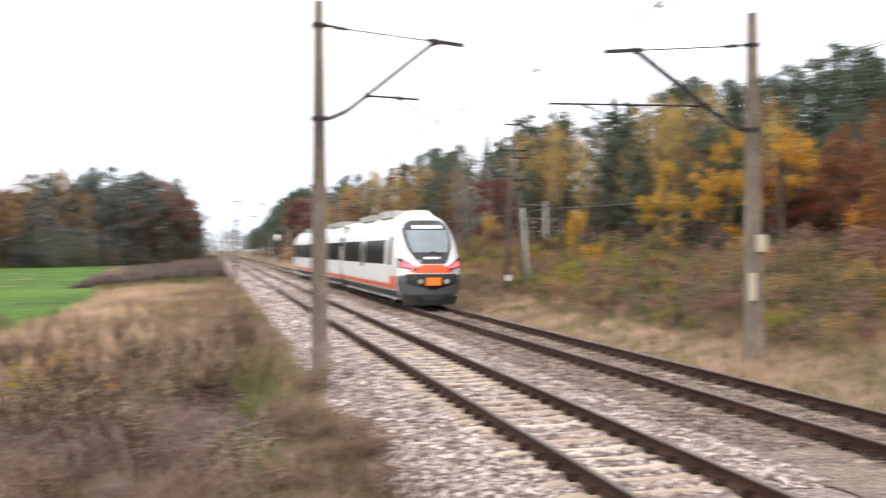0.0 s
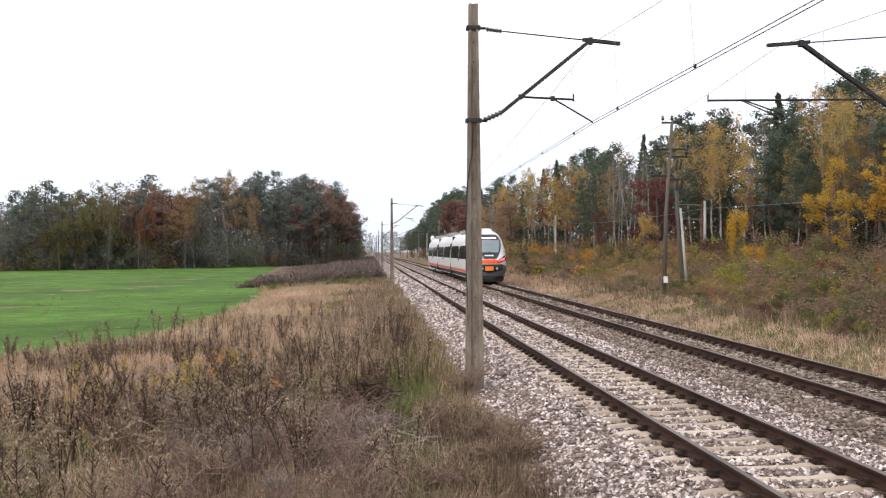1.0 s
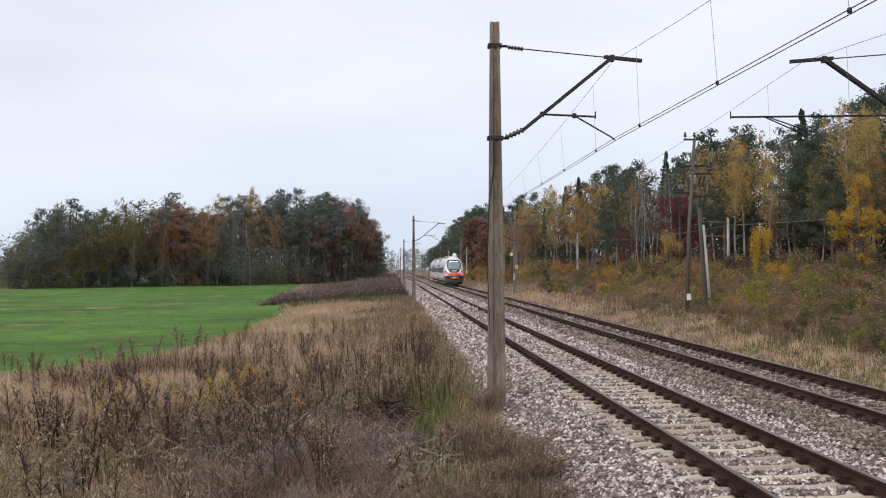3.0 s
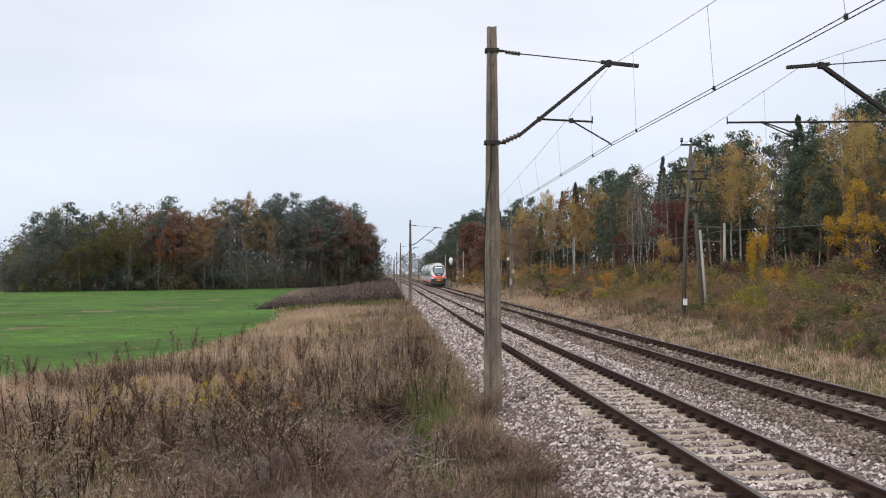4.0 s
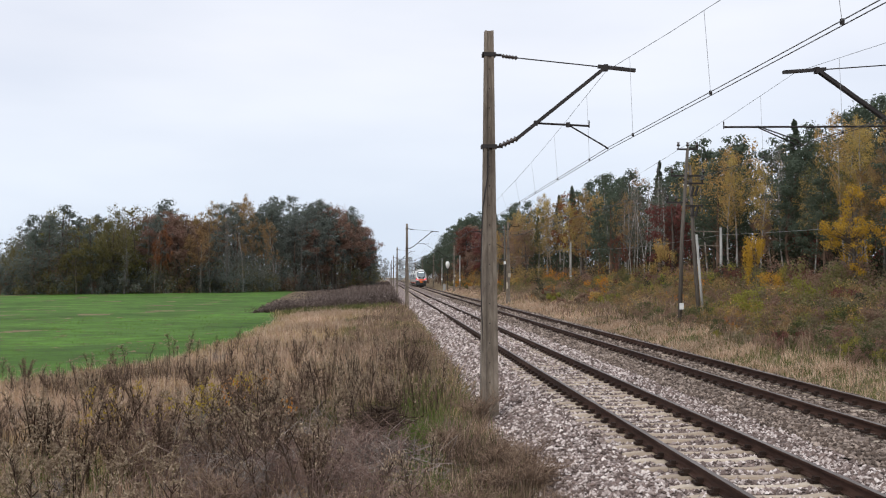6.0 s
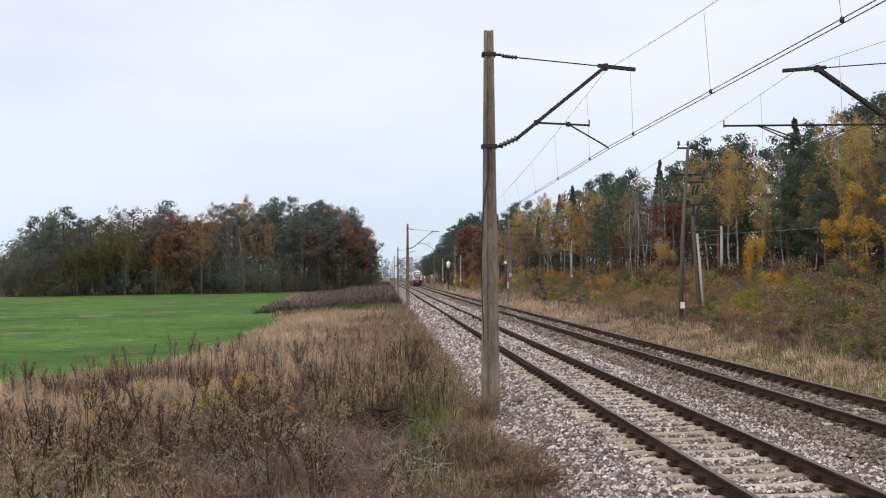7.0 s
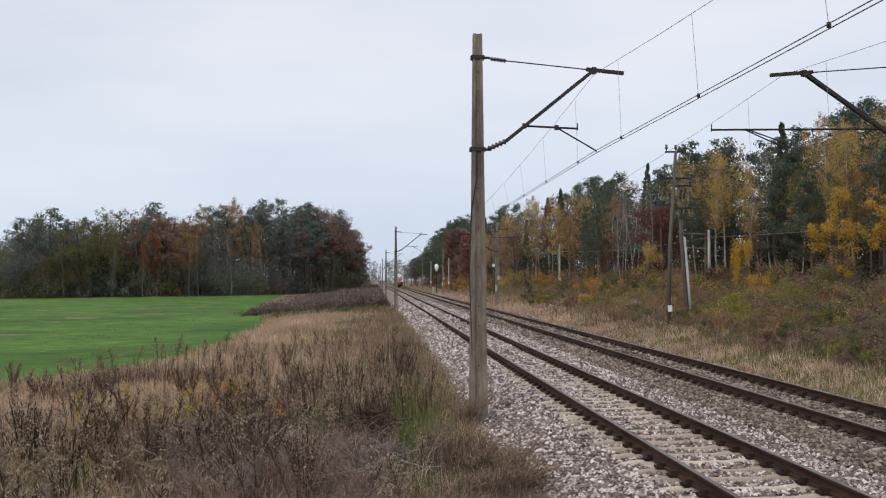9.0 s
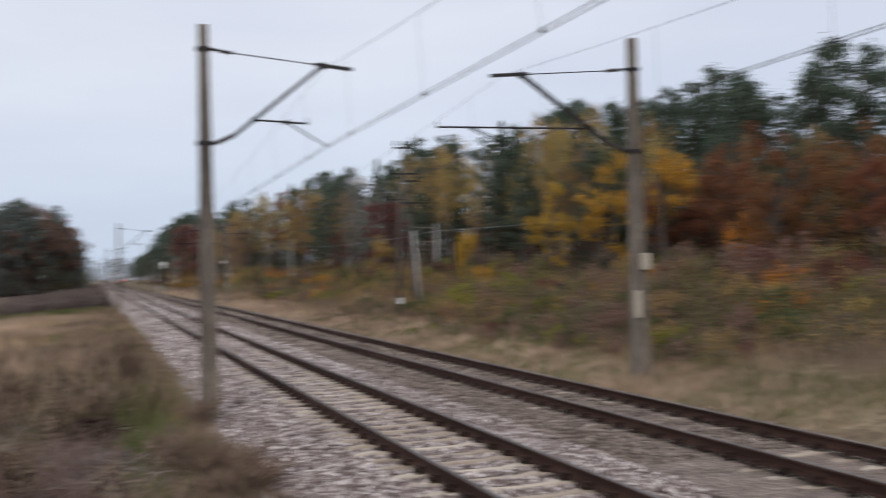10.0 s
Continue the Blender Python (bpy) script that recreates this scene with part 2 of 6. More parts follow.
M_DARKWEED = material("dark_dead_stalks", [(0.022, 0.015, 0.011), (0.065, 0.044, 0.032), (0.15, 0.105, 0.076)], 1.0, 0.9, vary="island", sheen=0.1)
# greyed leaf colour that holds the haze over the wood beyond the field
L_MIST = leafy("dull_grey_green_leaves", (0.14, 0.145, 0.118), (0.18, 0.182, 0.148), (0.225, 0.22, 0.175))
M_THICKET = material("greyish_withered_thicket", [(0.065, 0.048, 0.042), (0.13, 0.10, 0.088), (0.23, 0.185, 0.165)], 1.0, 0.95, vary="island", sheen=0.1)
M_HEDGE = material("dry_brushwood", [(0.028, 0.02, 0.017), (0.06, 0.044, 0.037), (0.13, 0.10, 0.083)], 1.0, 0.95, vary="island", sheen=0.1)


# ---------------------------------------------------------------- mesh helpers
class Geo:
    """Collects vertices and faces for one mesh."""

    def __init__(self):
        self.v, self.f = [], []

    def add(self, verts, faces):
        k = len(self.v)
        self.v += [tuple(p) for p in verts]
        self.f += [tuple(i + k for i in q) for q in faces]
        return self

    def box(self, x0, x1, y0, y1, z0, z1, m=None, cut=0.0):
        c = cut
        ring = [(x0 + c, y0), (x1 - c, y0), (x1, y0 + c), (x1, y1 - c), (x1 - c, y1), (x0 + c, y1), (x0, y1 - c), (x0, y0 + c)] if c else [(x0, y0), (x1, y0), (x1, y1), (x0, y1)]
        n = len(ring)
        verts = [Vector((x, y, z)) for z in (z0, z1) for x, y in ring]
        if m:
            verts = [m @ p for p in verts]
        faces = [tuple(range(n))[::-1], tuple(range(n, 2 * n))] + [(i, (i + 1) % n, n + (i + 1) % n, n + i) for i in range(n)]
        return self.add(verts, faces)

    def tube(self, points, radii, n=8, caps=True):
        points = [Vector(p) for p in points]
        if isinstance(radii, (int, float)):
            radii = [radii] * len(points)
        radii = [float(k) for k in radii]
        verts, faces = [], []
        for i, p in enumerate(points):
            d = (points[min(i + 1, len(points) - 1)] - points[max(i - 1, 0)]).normalized()
            a = d.orthogonal().normalized() if abs(d.z) > 0.95 else d.cross(Vector((0, 0, 1))).normalized()
            b = d.cross(a)
            verts += [p + radii[i] * (a * math.cos(2 * math.pi * k / n) + b * math.sin(2 * math.pi * k / n)) for k in range(n)]
        for i in range(len(points) - 1):
            for k in range(n):
                q, r = i * n + k, i * n + (k + 1) % n
                faces.append((q, r, r + n, q + n))
        if caps:
            faces += [tuple(range(n))[::-1], tuple(range((len(points) - 1) * n, len(points) * n))]
        return self.add(verts, faces)

    def bar(self, p, q, w, h):
        """A square-edged beam from p to q."""
        p, q = Vector(p), Vector(q)
        d = (q - p).normalized()
        a = d.cross(Vector((0, 1, 0))).normalized() if abs(d.y) < 0.9 else Vector((1, 0, 0))
        b = d.cross(a)
        verts = [e + a * s * h / 2 + b * t * w / 2 for e in (p, q) for s, t in ((-1, -1), (1, -1), (1, 1), (-1, 1))]
        return self.add(verts, [(3, 2, 1, 0), (4, 5, 6, 7), (0, 1, 5, 4), (1, 2, 6, 5), (2, 3, 7, 6), (3, 0, 4, 7)])

    def mesh(self, name, mat, smooth=False):
        me = bpy.data.meshes.new(name)
        me.from_pydata(self.v, [], self.f)
        me.materials.append(mat)
        if smooth:
            me.polygons.foreach_set("use_smooth", [True] * len(me.polygons))
        me.update()
        return me


def part(name, geo, mat, parent=None, label="", smooth=False):
    ob = new(name, geo.mesh(name, mat, smooth) if isinstance(geo, Geo) else geo)
    if parent:
        ob.parent = parent
    return tagged(ob, label)


def array_mesh(name, verts, faces, mat):
    """A mesh from numpy arrays: verts (n, 3), faces (m, 3 or 4)."""
    me = bpy.data.meshes.new(name)
    k = faces.shape[1]
    me.vertices.add(len(verts))
    me.vertices.foreach_set("co", verts.astype(np.float32).ravel())
    me.loops.add(faces.size)
    me.loops.foreach_set("vertex_index", faces.astype(np.int32).ravel())
    me.polygons.add(len(faces))
    me.polygons.foreach_set("loop_start", np.arange(0, faces.size, k, dtype=np.int32))
    me.polygons.foreach_set("loop_total", np.full(len(faces), k, dtype=np.int32))
    me.materials.append(mat)
    me.update(calc_edges=True)
    me.validate()
    return me


rng = np.random.default_rng(7)


def smooth_noise(x, y, scale, seed=0):
    """Soft value noise in [0, 1] for arrays."""
    gx, gy = np.asarray(x) / scale + 37.1 * seed, np.asarray(y) / scale - 11.7 * seed
    ix, iy = np.floor(gx), np.floor(gy)
    fx, fy = gx - ix, gy - iy
    fx, fy = fx * fx * (3 - 2 * fx), fy * fy * (3 - 2 * fy)

    def h(a, b):
        s = np.sin(a * 127.1 + b * 311.7 + seed * 17.3) * 43758.5453
        return s - np.floor(s)
    top = h(ix, iy) * (1 - fx) + h(ix + 1, iy) * fx
    low = h(ix, iy + 1) * (1 - fx) + h(ix + 1, iy + 1) * fx
    return top * (1 - fy) + low * fy


# ---------------------------------------------------------------- the lie of the land
TRACKS = (4.825, 8.919)      # centre lines
BED_LEFT, BED_RIGHT = 1.9, 11.3


def ground_z(x, y):
    x, y = np.asarray(x, float), np.asarray(y, float)
    # rise past x = 44 added unseen behind the woods to close sky gaps
    z = np.interp(x, [-400, -60, -14, -8, -4, 0, 1.9, 3.0, 10.6, 11.3, 13, 16, 27, 44, 62, 120],
                  [-1.3, -1.25, -1.2, -1.1, -0.85, -0.68, -0.66, -0.85, -0.85, -0.5, -0.15, 0.15, 0.9, 1.3, 4.8, 7.0])
    bumps = (smooth_noise(x, y, 3.0, 1) - 0.5) * 0.22 + (smooth_noise(x, y, 0.9, 2) - 0.5) * 0.08
    calm = np.clip((np.abs(x - 6.6) - 4.9) / 2.0, 0, 1)
    z = z + bumps * calm
    bank = np.clip((11.0 - y) / 8.0, 0, 1) * np.clip((1.6 - x) / 1.5, 0, 1) * np.clip((x + 12) / 8, 0, 1)
    far = np.clip((y - 600) / 400, 0, 1)
    z = z * (1 - bank) + 0.75 * bank
    return z * (1 - far) - 1.3 * far * np.where((x > 1) & (x < 12), 0.6, 1)


def field_edge(y):
    """The crop's border beside the weeds: x at each y."""
    return np.interp(y, [28, 33, 37, 43, 58, 75, 88, 97, 104, 112, 136, 200, 240],
                     [-40, -12.4, -10.0, -8.2, -7.8, -8.0, -9.0, -10.4, -12.6, -14.2, -16.0, -19.5, -22])


def sheet(name, xs, ys, zfun, mat, lift=0.0):
    X, Y = np.meshgrid(xs, ys)
    V = np.stack([X, Y, zfun(X, Y) + lift], -1).reshape(-1, 3)
    nx, ny = len(xs), len(ys)
    i = (np.arange(ny - 1)[:, None] * nx + np.arange(nx - 1)[None, :]).ravel()
    me = array_mesh(name, V, np.stack([i, i + 1, i + 1 + nx, i + nx], -1), mat)
    me.polygons.foreach_set("use_smooth", [True] * len(me.polygons))
    return me


gx = np.unique(np.concatenate([np.linspace(-1800, -120, 16), np.linspace(-120, -22, 26), np.arange(-22, 30, 0.6), np.linspace(30, 130, 26), np.linspace(130, 1800, 14)]))
gy = np.unique(np.concatenate([np.linspace(-400, -6, 14), np.arange(-6, 70, 0.8), np.linspace(70, 320, 90), np.linspace(320, 3000, 24)]))
tagged(new("ground", sheet("ground", gx, gy, ground_z, M_SOIL)), "rough brown soil with matted dead grass", "ground", kind="structure")

# the sown field
fy = np.concatenate([np.arange(28.5, 60, 0.8), np.linspace(60, 262, 110)])
fu = np.concatenate([np.linspace(0, 0.9, 50), np.linspace(0.905, 1, 20)])
FX = -420 + (field_edge(fy)[:, None] + smooth_noise(fy, fy * 0, 3.0, 5)[:, None] * 0.8 + 420) * fu[None, :]
FY = np.repeat(fy[:, None], len(fu), 1)
FV = np.stack([FX, FY, ground_z(FX, FY) + 0.05], -1).reshape(-1, 3)
fi = (np.arange(len(fy) - 1)[:, None] * len(fu) + np.arange(len(fu) - 1)[None, :]).ravel()
tagged(new("field", array_mesh("field", FV, np.stack([fi, fi + 1, fi + 1 + len(fu), fi + len(fu)], -1), M_CROP)),
       "bright green field of young winter crop", "field", kind="structure")


# bare earth showing through the crop, and two wheel tracks
g, dice = Geo(), random.Random(91)
spots = [(dice.uniform(-46, -10), 36 * (150 / 36) ** dice.random(), dice.uniform(0.1, 0.4), dice.uniform(0.06, 0.2)) for _ in range(150)]
spots += [(-13.4 + k + dice.gauss(0, 0.12), b, dice.uniform(0.04, 0.12), dice.uniform(0.15, 0.4)) for k in (0, 1.7) for b in np.arange(40, 56, 1.1)]
for a, b, w, d in spots:
    if a < float(field_edge(b)) - 0.8:
        n = 9
        ring = [(a + math.cos(6.283 * k / n) * w * dice.uniform(0.6, 1.3), b + math.sin(6.283 * k / n) * d * dice.uniform(0.6, 1.3)) for k in range(n)]
        g.add([(p, q, float(ground_z(p, q)) + 0.058) for p, q in ring] + [(a, b, float(ground_z(a, b)) + 0.085)], [(k, (k + 1) % n, n) for k in range(n)])
tagged(new("bare_earth", g.mesh("bare_earth", M_SOIL)), "low brown clods of bare earth in the crop", "earth", kind="stuff")


# ---------------------------------------------------------------- track bed
def bed_z(x):
    return np.interp(x, [1.7, 2.2, 3.2, 3.6, 6.1, 6.5, 7.2, 7.6, 10.2, 10.6, 11.3, 11.6],
                     [-0.80, -0.62, -0.29, -0.24, -0.24, -0.25, -0.25, -0.235, -0.235, -0.25, -0.55, -0.75])


def bed_surface(x, y):
    return bed_z(x) + (smooth_noise(x, y, 0.16, 3) - 0.5) * 0.03 + (smooth_noise(x, y, 0.7, 4) - 0.5) * 0.03


by = np.unique(np.concatenate([np.arange(-20, 9, 1.0), np.arange(9, 46, 0.12), np.arange(46, 150, 0.4), np.linspace(130, 900, 90)]))
tagged(new("ballast_bed", sheet("ballast_bed", np.arange(1.7, 6.83, 0.11), by, bed_surface, M_BALLAST)),
       "bed of light pinkish-grey crushed stone ballast", "ballast", kind="structure")
tagged(new("ballast_bed", sheet("ballast_bed", np.arange(6.82, 11.65, 0.11), by, bed_surface, M_BALLAST_2)),
       "bed of dull brownish-grey crushed stone ballast", "ballast", kind="structure")


def stones(name, x0, x1, y0, y1, count, mat, label):
    u = rng.random(count)
    y = y0 * (y1 / y0) ** u
    x = rng.uniform(x0, x1, count)
    clear = np.ones(count, bool)
    for c in TRACKS:
        for r in (-0.7525, 0.7525):
            clear &= np.abs(x - c - r) > 0.11
        on = (np.abs(x - c) < 1.25) & (np.abs(((y + 0.13) % 0.6) - 0.13) < 0.115)
        clear &= ~(on & (rng.random(count) < 0.95))
    x, y = x[clear], y[clear]
    n = len(x)
    base = np.array([(1, 0, 0), (0, 1, 0), (-1, 0, 0), (0, -1, 0), (0, 0, 1), (0, 0, -1)], float)
    tri = np.array([(0, 1, 4), (1, 2, 4), (2, 3, 4), (3, 0, 4), (1, 0, 5), (3, 2, 5)])
    a = rng.random(n) * 6.283
    size = rng.uniform(0.022, 0.05, n) * np.clip(y / 20, 1, 3.4)
    P = base[None] * size[:, None, None] * rng.uniform(0.6, 1.25, (n, 6, 1))
    P = P + rng.normal(0, 0.2, (n, 6, 3)) * size[:, None, None]
    P[:, :, 2] *= 0.8
    ca, sa = np.cos(a)[:, None], np.sin(a)[:, None]
    X = P[:, :, 0] * ca - P[:, :, 1] * sa + x[:, None]
    Y = P[:, :, 0] * sa + P[:, :, 1] * ca + y[:, None]
    Z = P[:, :, 2] + (bed_surface(x, y) + 0.012)[:, None]
    V = np.stack([X, Y, Z], -1).reshape(-1, 3)
    F = (tri[None] + 6 * np.arange(n)[:, None, None]).reshape(-1, 3)
    return tagged(new(name, array_mesh(name, V, F, mat)), label, "stones", kind="stuff")


stones("ballast_stones", 1.9, 6.85, 10, 120, 52000, M_STONE, "loose angular pinkish-grey ballast stones")
stones("ballast_stones", 6.8, 11.3, 12, 120, 32000, M_STONE_2, "loose angular brownish ballast stones")

SLEEPER_STEP = 0.6


def rail_geo(y0, y1):
    """Flat-bottomed rail: foot, web and head, without the running surface."""
    half = [(0.075, -0.172), (0.075, -0.160), (0.018, -0.145), (0.009, -0.10), (0.010, -0.045), (0.036, -0.035), (0.036, -0.006)]
    ring = half + [(-x, z) for x, z in half[::-1]]
    ys = list(np.arange(y0, 60, 4.0)) + list(np.linspace(60, y1, 30))
    n = len(ring)
    g = Geo()
    g.add([(x, y, z) for y in ys for x, z in ring],
          [(i * n + k, i * n + (k + 1) % n, (i + 1) * n + (k + 1) % n, (i + 1) * n + k) for i in range(len(ys) - 1) for k in range(n)])
    return g


def rail_top_geo(y0, y1):
    g = Geo()
    ring = [(-0.036, -0.007), (-0.03, -0.001), (0.03, -0.001), (0.036, -0.007)]
    ys = list(np.arange(y0, 60, 4.0)) + list(np.linspace(60, y1, 30))
    return g.add([(x, y, z) for y in ys for x, z in ring], [(i * 4 + k, i * 4 + 4 + k, i * 4 + 5 + k, i * 4 + 1 + k) for i in range(len(ys) - 1) for k in range(3)])


def sleeper_geo(g, y):
    """Prestressed sleeper: high seats under the rails, a lower waist between them."""
    prof = [(-1.25, -0.225, 0.09), (-1.05, -0.195, 0.10), (-0.55, -0.185, 0.10), (-0.3, -0.212, 0.085), (0.3, -0.212, 0.085), (0.55, -0.185, 0.10), (1.05, -0.195, 0.10), (1.25, -0.225, 0.09)]
    verts, faces = [], []
    for x, z, w in prof:
        verts += [(x, y - w - 0.03, -0.33), (x, y - w + 0.02, z), (x, y + w - 0.02, z), (x, y + w + 0.03, -0.33)]
    for i in range(len(prof) - 1):
        faces += [(4 * i + k, 4 * i + k + 1, 4 * i + 5 + k, 4 * i + 4 + k) for k in range(3)]
    k = 4 * (len(prof) - 1)
    return g.add(verts, faces + [(0, 1, 2, 3)[::-1], (k, k + 1, k + 2, k + 3)])


def fastening_geo(g, y, x):
    g.box(x - 0.17, x - 0.078, y - 0.075, y + 0.075, -0.185, -0.15)
    g.box(x + 0.078, x + 0.17, y - 0.075, y + 0.075, -0.185, -0.15)
    g.box(x - 0.12, x - 0.05, y - 0.05, y + 0.05, -0.155, -0.105)
    g.box(x + 0.05, x + 0.12, y - 0.05, y + 0.05, -0.155, -0.105)


def railway_track(cx, first, label):
    track = tagged(new("railway_track"), label, "railway track", group="railway tracks", kind="structure")
    track.location = (cx, 0, 0)
    for x in (-0.7525, 0.7525):
        g = rail_geo(-20, 900)
        g.v = [(a + x, b, c) for a, b, c in g.v]
        rail = part("rail", g, M_RAIL, track, "rusty brown steel rail")
        g = rail_top_geo(-20, 900)
        g.v = [(a + x, b, c) for a, b, c in g.v]
        part("running_surface", g, M_RAILTOP, rail, "worn greyish rail head")
        g = Geo()
        for i in range(220):
            fastening_geo(g, first + i * SLEEPER_STEP, x)
        tagged(part("rail_fastenings", g, M_CLIP, track, "dark rusted rail clips on base plates"), kind="stuff")
    return track


TRACK_A = railway_track(TRACKS[0], 6.0, "nearer straight railway track of rusty rails on concrete sleepers")
TRACK_B = railway_track(TRACKS[1], 8.1, "farther straight railway track of rusty rails on sunken concrete sleepers")


# ---------------------------------------------------------------- overhead line
def insulator(points, radius, ribs, parent, name="insulator"):
    p, q = Vector(points[0]), Vector(points[1])
    pts, rad = [], []
    for i in range(ribs * 2 + 1):
        pts.append(p.lerp(q, i / (ribs * 2)))
        rad.append(radius if i % 2 else radius * 0.4)
    return part(name, Geo().tube(pts, rad, 8), M_INSUL, parent, "brown ribbed porcelain insulator", True)


def catenary_mast(base_z, side, plates, long_tube, reach, label):
    """Concrete mast at the origin whose bracket reaches along side * x."""
    s = side
    mast = tagged(new("catenary_mast"), label, "catenary mast", group="catenary masts along the line")
    g = Geo()
    # flanged taper: two proud edges and a recessed web on the faces along the line
    top = 7.98 if long_tube else 7.73
    levels = [base_z - 0.3, base_z + 2.0, 3.5, 5.6, top]
    rings = []
    for z in levels:
        k = (z - base_z) / (7.73 - base_z)
        a, b = 0.195 - 0.10 * k, 0.15 - 0.055 * k
        rings.append([(-a, -b, z), (-a * 0.45, -b, z), (-a * 0.42, -b + 0.035, z), (a * 0.42, -b + 0.035, z), (a * 0.45, -b, z), (a, -b, z),
                      (a, b, z), (a * 0.45, b, z), (a * 0.42, b - 0.035, z), (-a * 0.42, b - 0.035, z), (-a * 0.45, b, z), (-a, b, z)])
    n = 12
    g.add([p for r in rings for p in r], [(i * n + k, i * n + (k + 1) % n, (i + 1) * n + (k + 1) % n, (i + 1) * n + k) for i in range(len(levels) - 1) for k in range(n)]
          + [tuple(range((len(levels) - 1) * n, len(levels) * n))])
    post = part("post", g, M_CONCRETE, mast, "tapered weathered grey-brown concrete post")
    # small dark discs on the web stand for the bolt holes
    g = Geo()
    z = base_z + 0.9
    while z < 6.9:
        k = (z - base_z) / (7.73 - base_z)
        g.tube([(0, -0.15 + 0.055 * k + 0.02, z), (0, -0.15 + 0.055 * k + 0.04, z)], 0.015, 6)
        z += 0.42
    tagged(part("bolt_holes", g, M_HOLE, post, "row of small dark bolt holes"), kind="stuff")
    for zc in (7.22, 5.23):
        k = (zc - base_z) / (7.73 - base_z)
        a, b = 0.21 - 0.10 * k, 0.165 - 0.055 * k
        g = Geo()
        g.box(-a - 0.03, a + 0.03, -b, -b + 0.03, zc - 0.04, zc + 0.04)
        g.box(-a - 0.03, a + 0.03, b - 0.03, b, zc - 0.04, zc + 0.04)
        g.box(-a - 0.03, -a, -b, b, zc - 0.04, zc + 0.04)
        g.box(a, a + 0.03, -b, b, zc - 0.04, zc + 0.04)
        g.tube([(s * a, 0, zc), (s * (a + 0.16), 0, zc)], 0.03, 6)
        part("clamp", g, M_STEEL, mast, "dark steel clamp band")
    s = side * reach
    # stay wire, strut and registration
    insulator([(s * 0.28, 0, 7.2), (s * 0.62, 0, 7.16)], 0.055, 5, mast)
    part("stay_rod", Geo().tube([(s * 0.62, 0, 7.16), (s * 2.43, 0, 6.99)], 0.014, 5), M_STEEL, mast)
    insulator([(s * 0.22, 0, 5.24), (s * 0.62, 0, 5.42)], 0.07, 5, mast)
    g = Geo()
    g.bar((s * 0.62, -0.05, 5.42), (s * 2.52, -0.05, 6.96), 0.03, 0.075)
    g.bar((s * 0.62, 0.05, 5.42), (s * 2.52, 0.05, 6.96), 0.03, 0.075)
    for i in range(5):
        f = 0.1 + 0.2 * i
        p = Vector((s * 0.62, 0, 5.42)).lerp(Vector((s * 2.52, 0, 6.96)), f)
        g.box(p.x - 0.03, p.x + 0.03, -0.06, 0.06, p.z - 0.02, p.z + 0.02)
    part("strut", g, M_STEEL, mast, "dark braced steel cantilever strut")
    g = Geo()
    g.bar((s * 2.38, 0, 7.0), (s * 3.2, 0, 6.92), 0.10, 0.07)
    g.box(s * 2.55 - 0.045, s * 2.55 + 0.045, -0.06, 0.06, 6.9, 7.04)
    part("top_beam", g, M_STEEL, mast, "short dark steel head beam")
    end = 4.35 if long_tube else 2.18
    g = Geo().tube([(s * 1.02, 0, 5.75), (s * end, 0, 5.70)], 0.024, 6)
    g.tube([(s * end, 0, 5.66), (s * end, 0, 5.82)], 0.014, 5)
    g.box(s * 1.02 - 0.04, s * 1.02 + 0.04, -0.06, 0.06, 5.7, 5.8)
    part("registration_tube", g, M_STEEL, mast, "thin dark registration tube")
    g = Geo()
    if long_tube:
        g.tube([(s * 3.71, -0.04, 5.72), (s * 2.95, -0.04, 5.42), (s * 2.88, -0.04, 5.30)], 0.016, 5)
        g.tube([(s * 3.71, 0.04, 5.72), (s * 3.0, 0.04, 5.36), (s * 2.98, 0.04, 5.28)], 0.016, 5)
    else:
        g.tube([(s * 1.72, 0, 5.72), (s * 2.52, 0, 5.26), (s * 2.6, 0, 5.20)], 0.018, 5)
        g.box(s * 1.72 - 0.04, s * 1.72 + 0.04, -0.04, 0.04, 5.67, 5.77)
    part("steady_arm", g, M_STEEL, mast, "sloping steady arm holding the contact wire")
    if plates:
        g = Geo().box(-0.02, 0.26, -0.19, -0.165, 2.35, 2.75, cut=0.004)
        part("number_plate", g, M_PLATE, mast, "small pale sign plate")
        g = Geo().box(-0.21, -0.02, -0.19, -0.165, 1.2, 1.85, cut=0.004)
        part("number_plate", g, M_PLATE, mast, "small pale sign plate")
    else:
        # the bare cable down the side of the post
        pts = [(-0.17 + 0.02 * math.sin(z * 1.9), -0.13, z) for z in np.linspace(0.2, 3.9, 14)] + [(-0.04, -0.13, 4.6), (-0.03, -0.12, 5.2)]
        part("earth_cable", Geo().tube(pts, 0.012, 5), M_STEEL, mast, "thin dark cable running down the post")
    return mast


MAST_Y = [21.5, 101.0, 180.0, 256.0, 333.0, 408.0]
LEFT_X, RIGHT_X = 2.24, 12.45
mast_a = catenary_mast(-0.72, 1, False, False, 1.0, "weathered concrete catenary mast with a steel bracket, in dry weeds")
mast_a.location = (LEFT_X, MAST_Y[0], 0)
mast_b = catenary_mast(-0.35, -1, True, True, 1.163, "weathered concrete catenary mast with a long bracket and pale plates")
mast_b.location = (RIGHT_X, MAST_Y[0], 0)
for y in MAST_Y[1:]:
    copy_thing(mast_a, pose(LEFT_X, y, 0))
    copy_thing(mast_b, pose(RIGHT_X, y, 0))


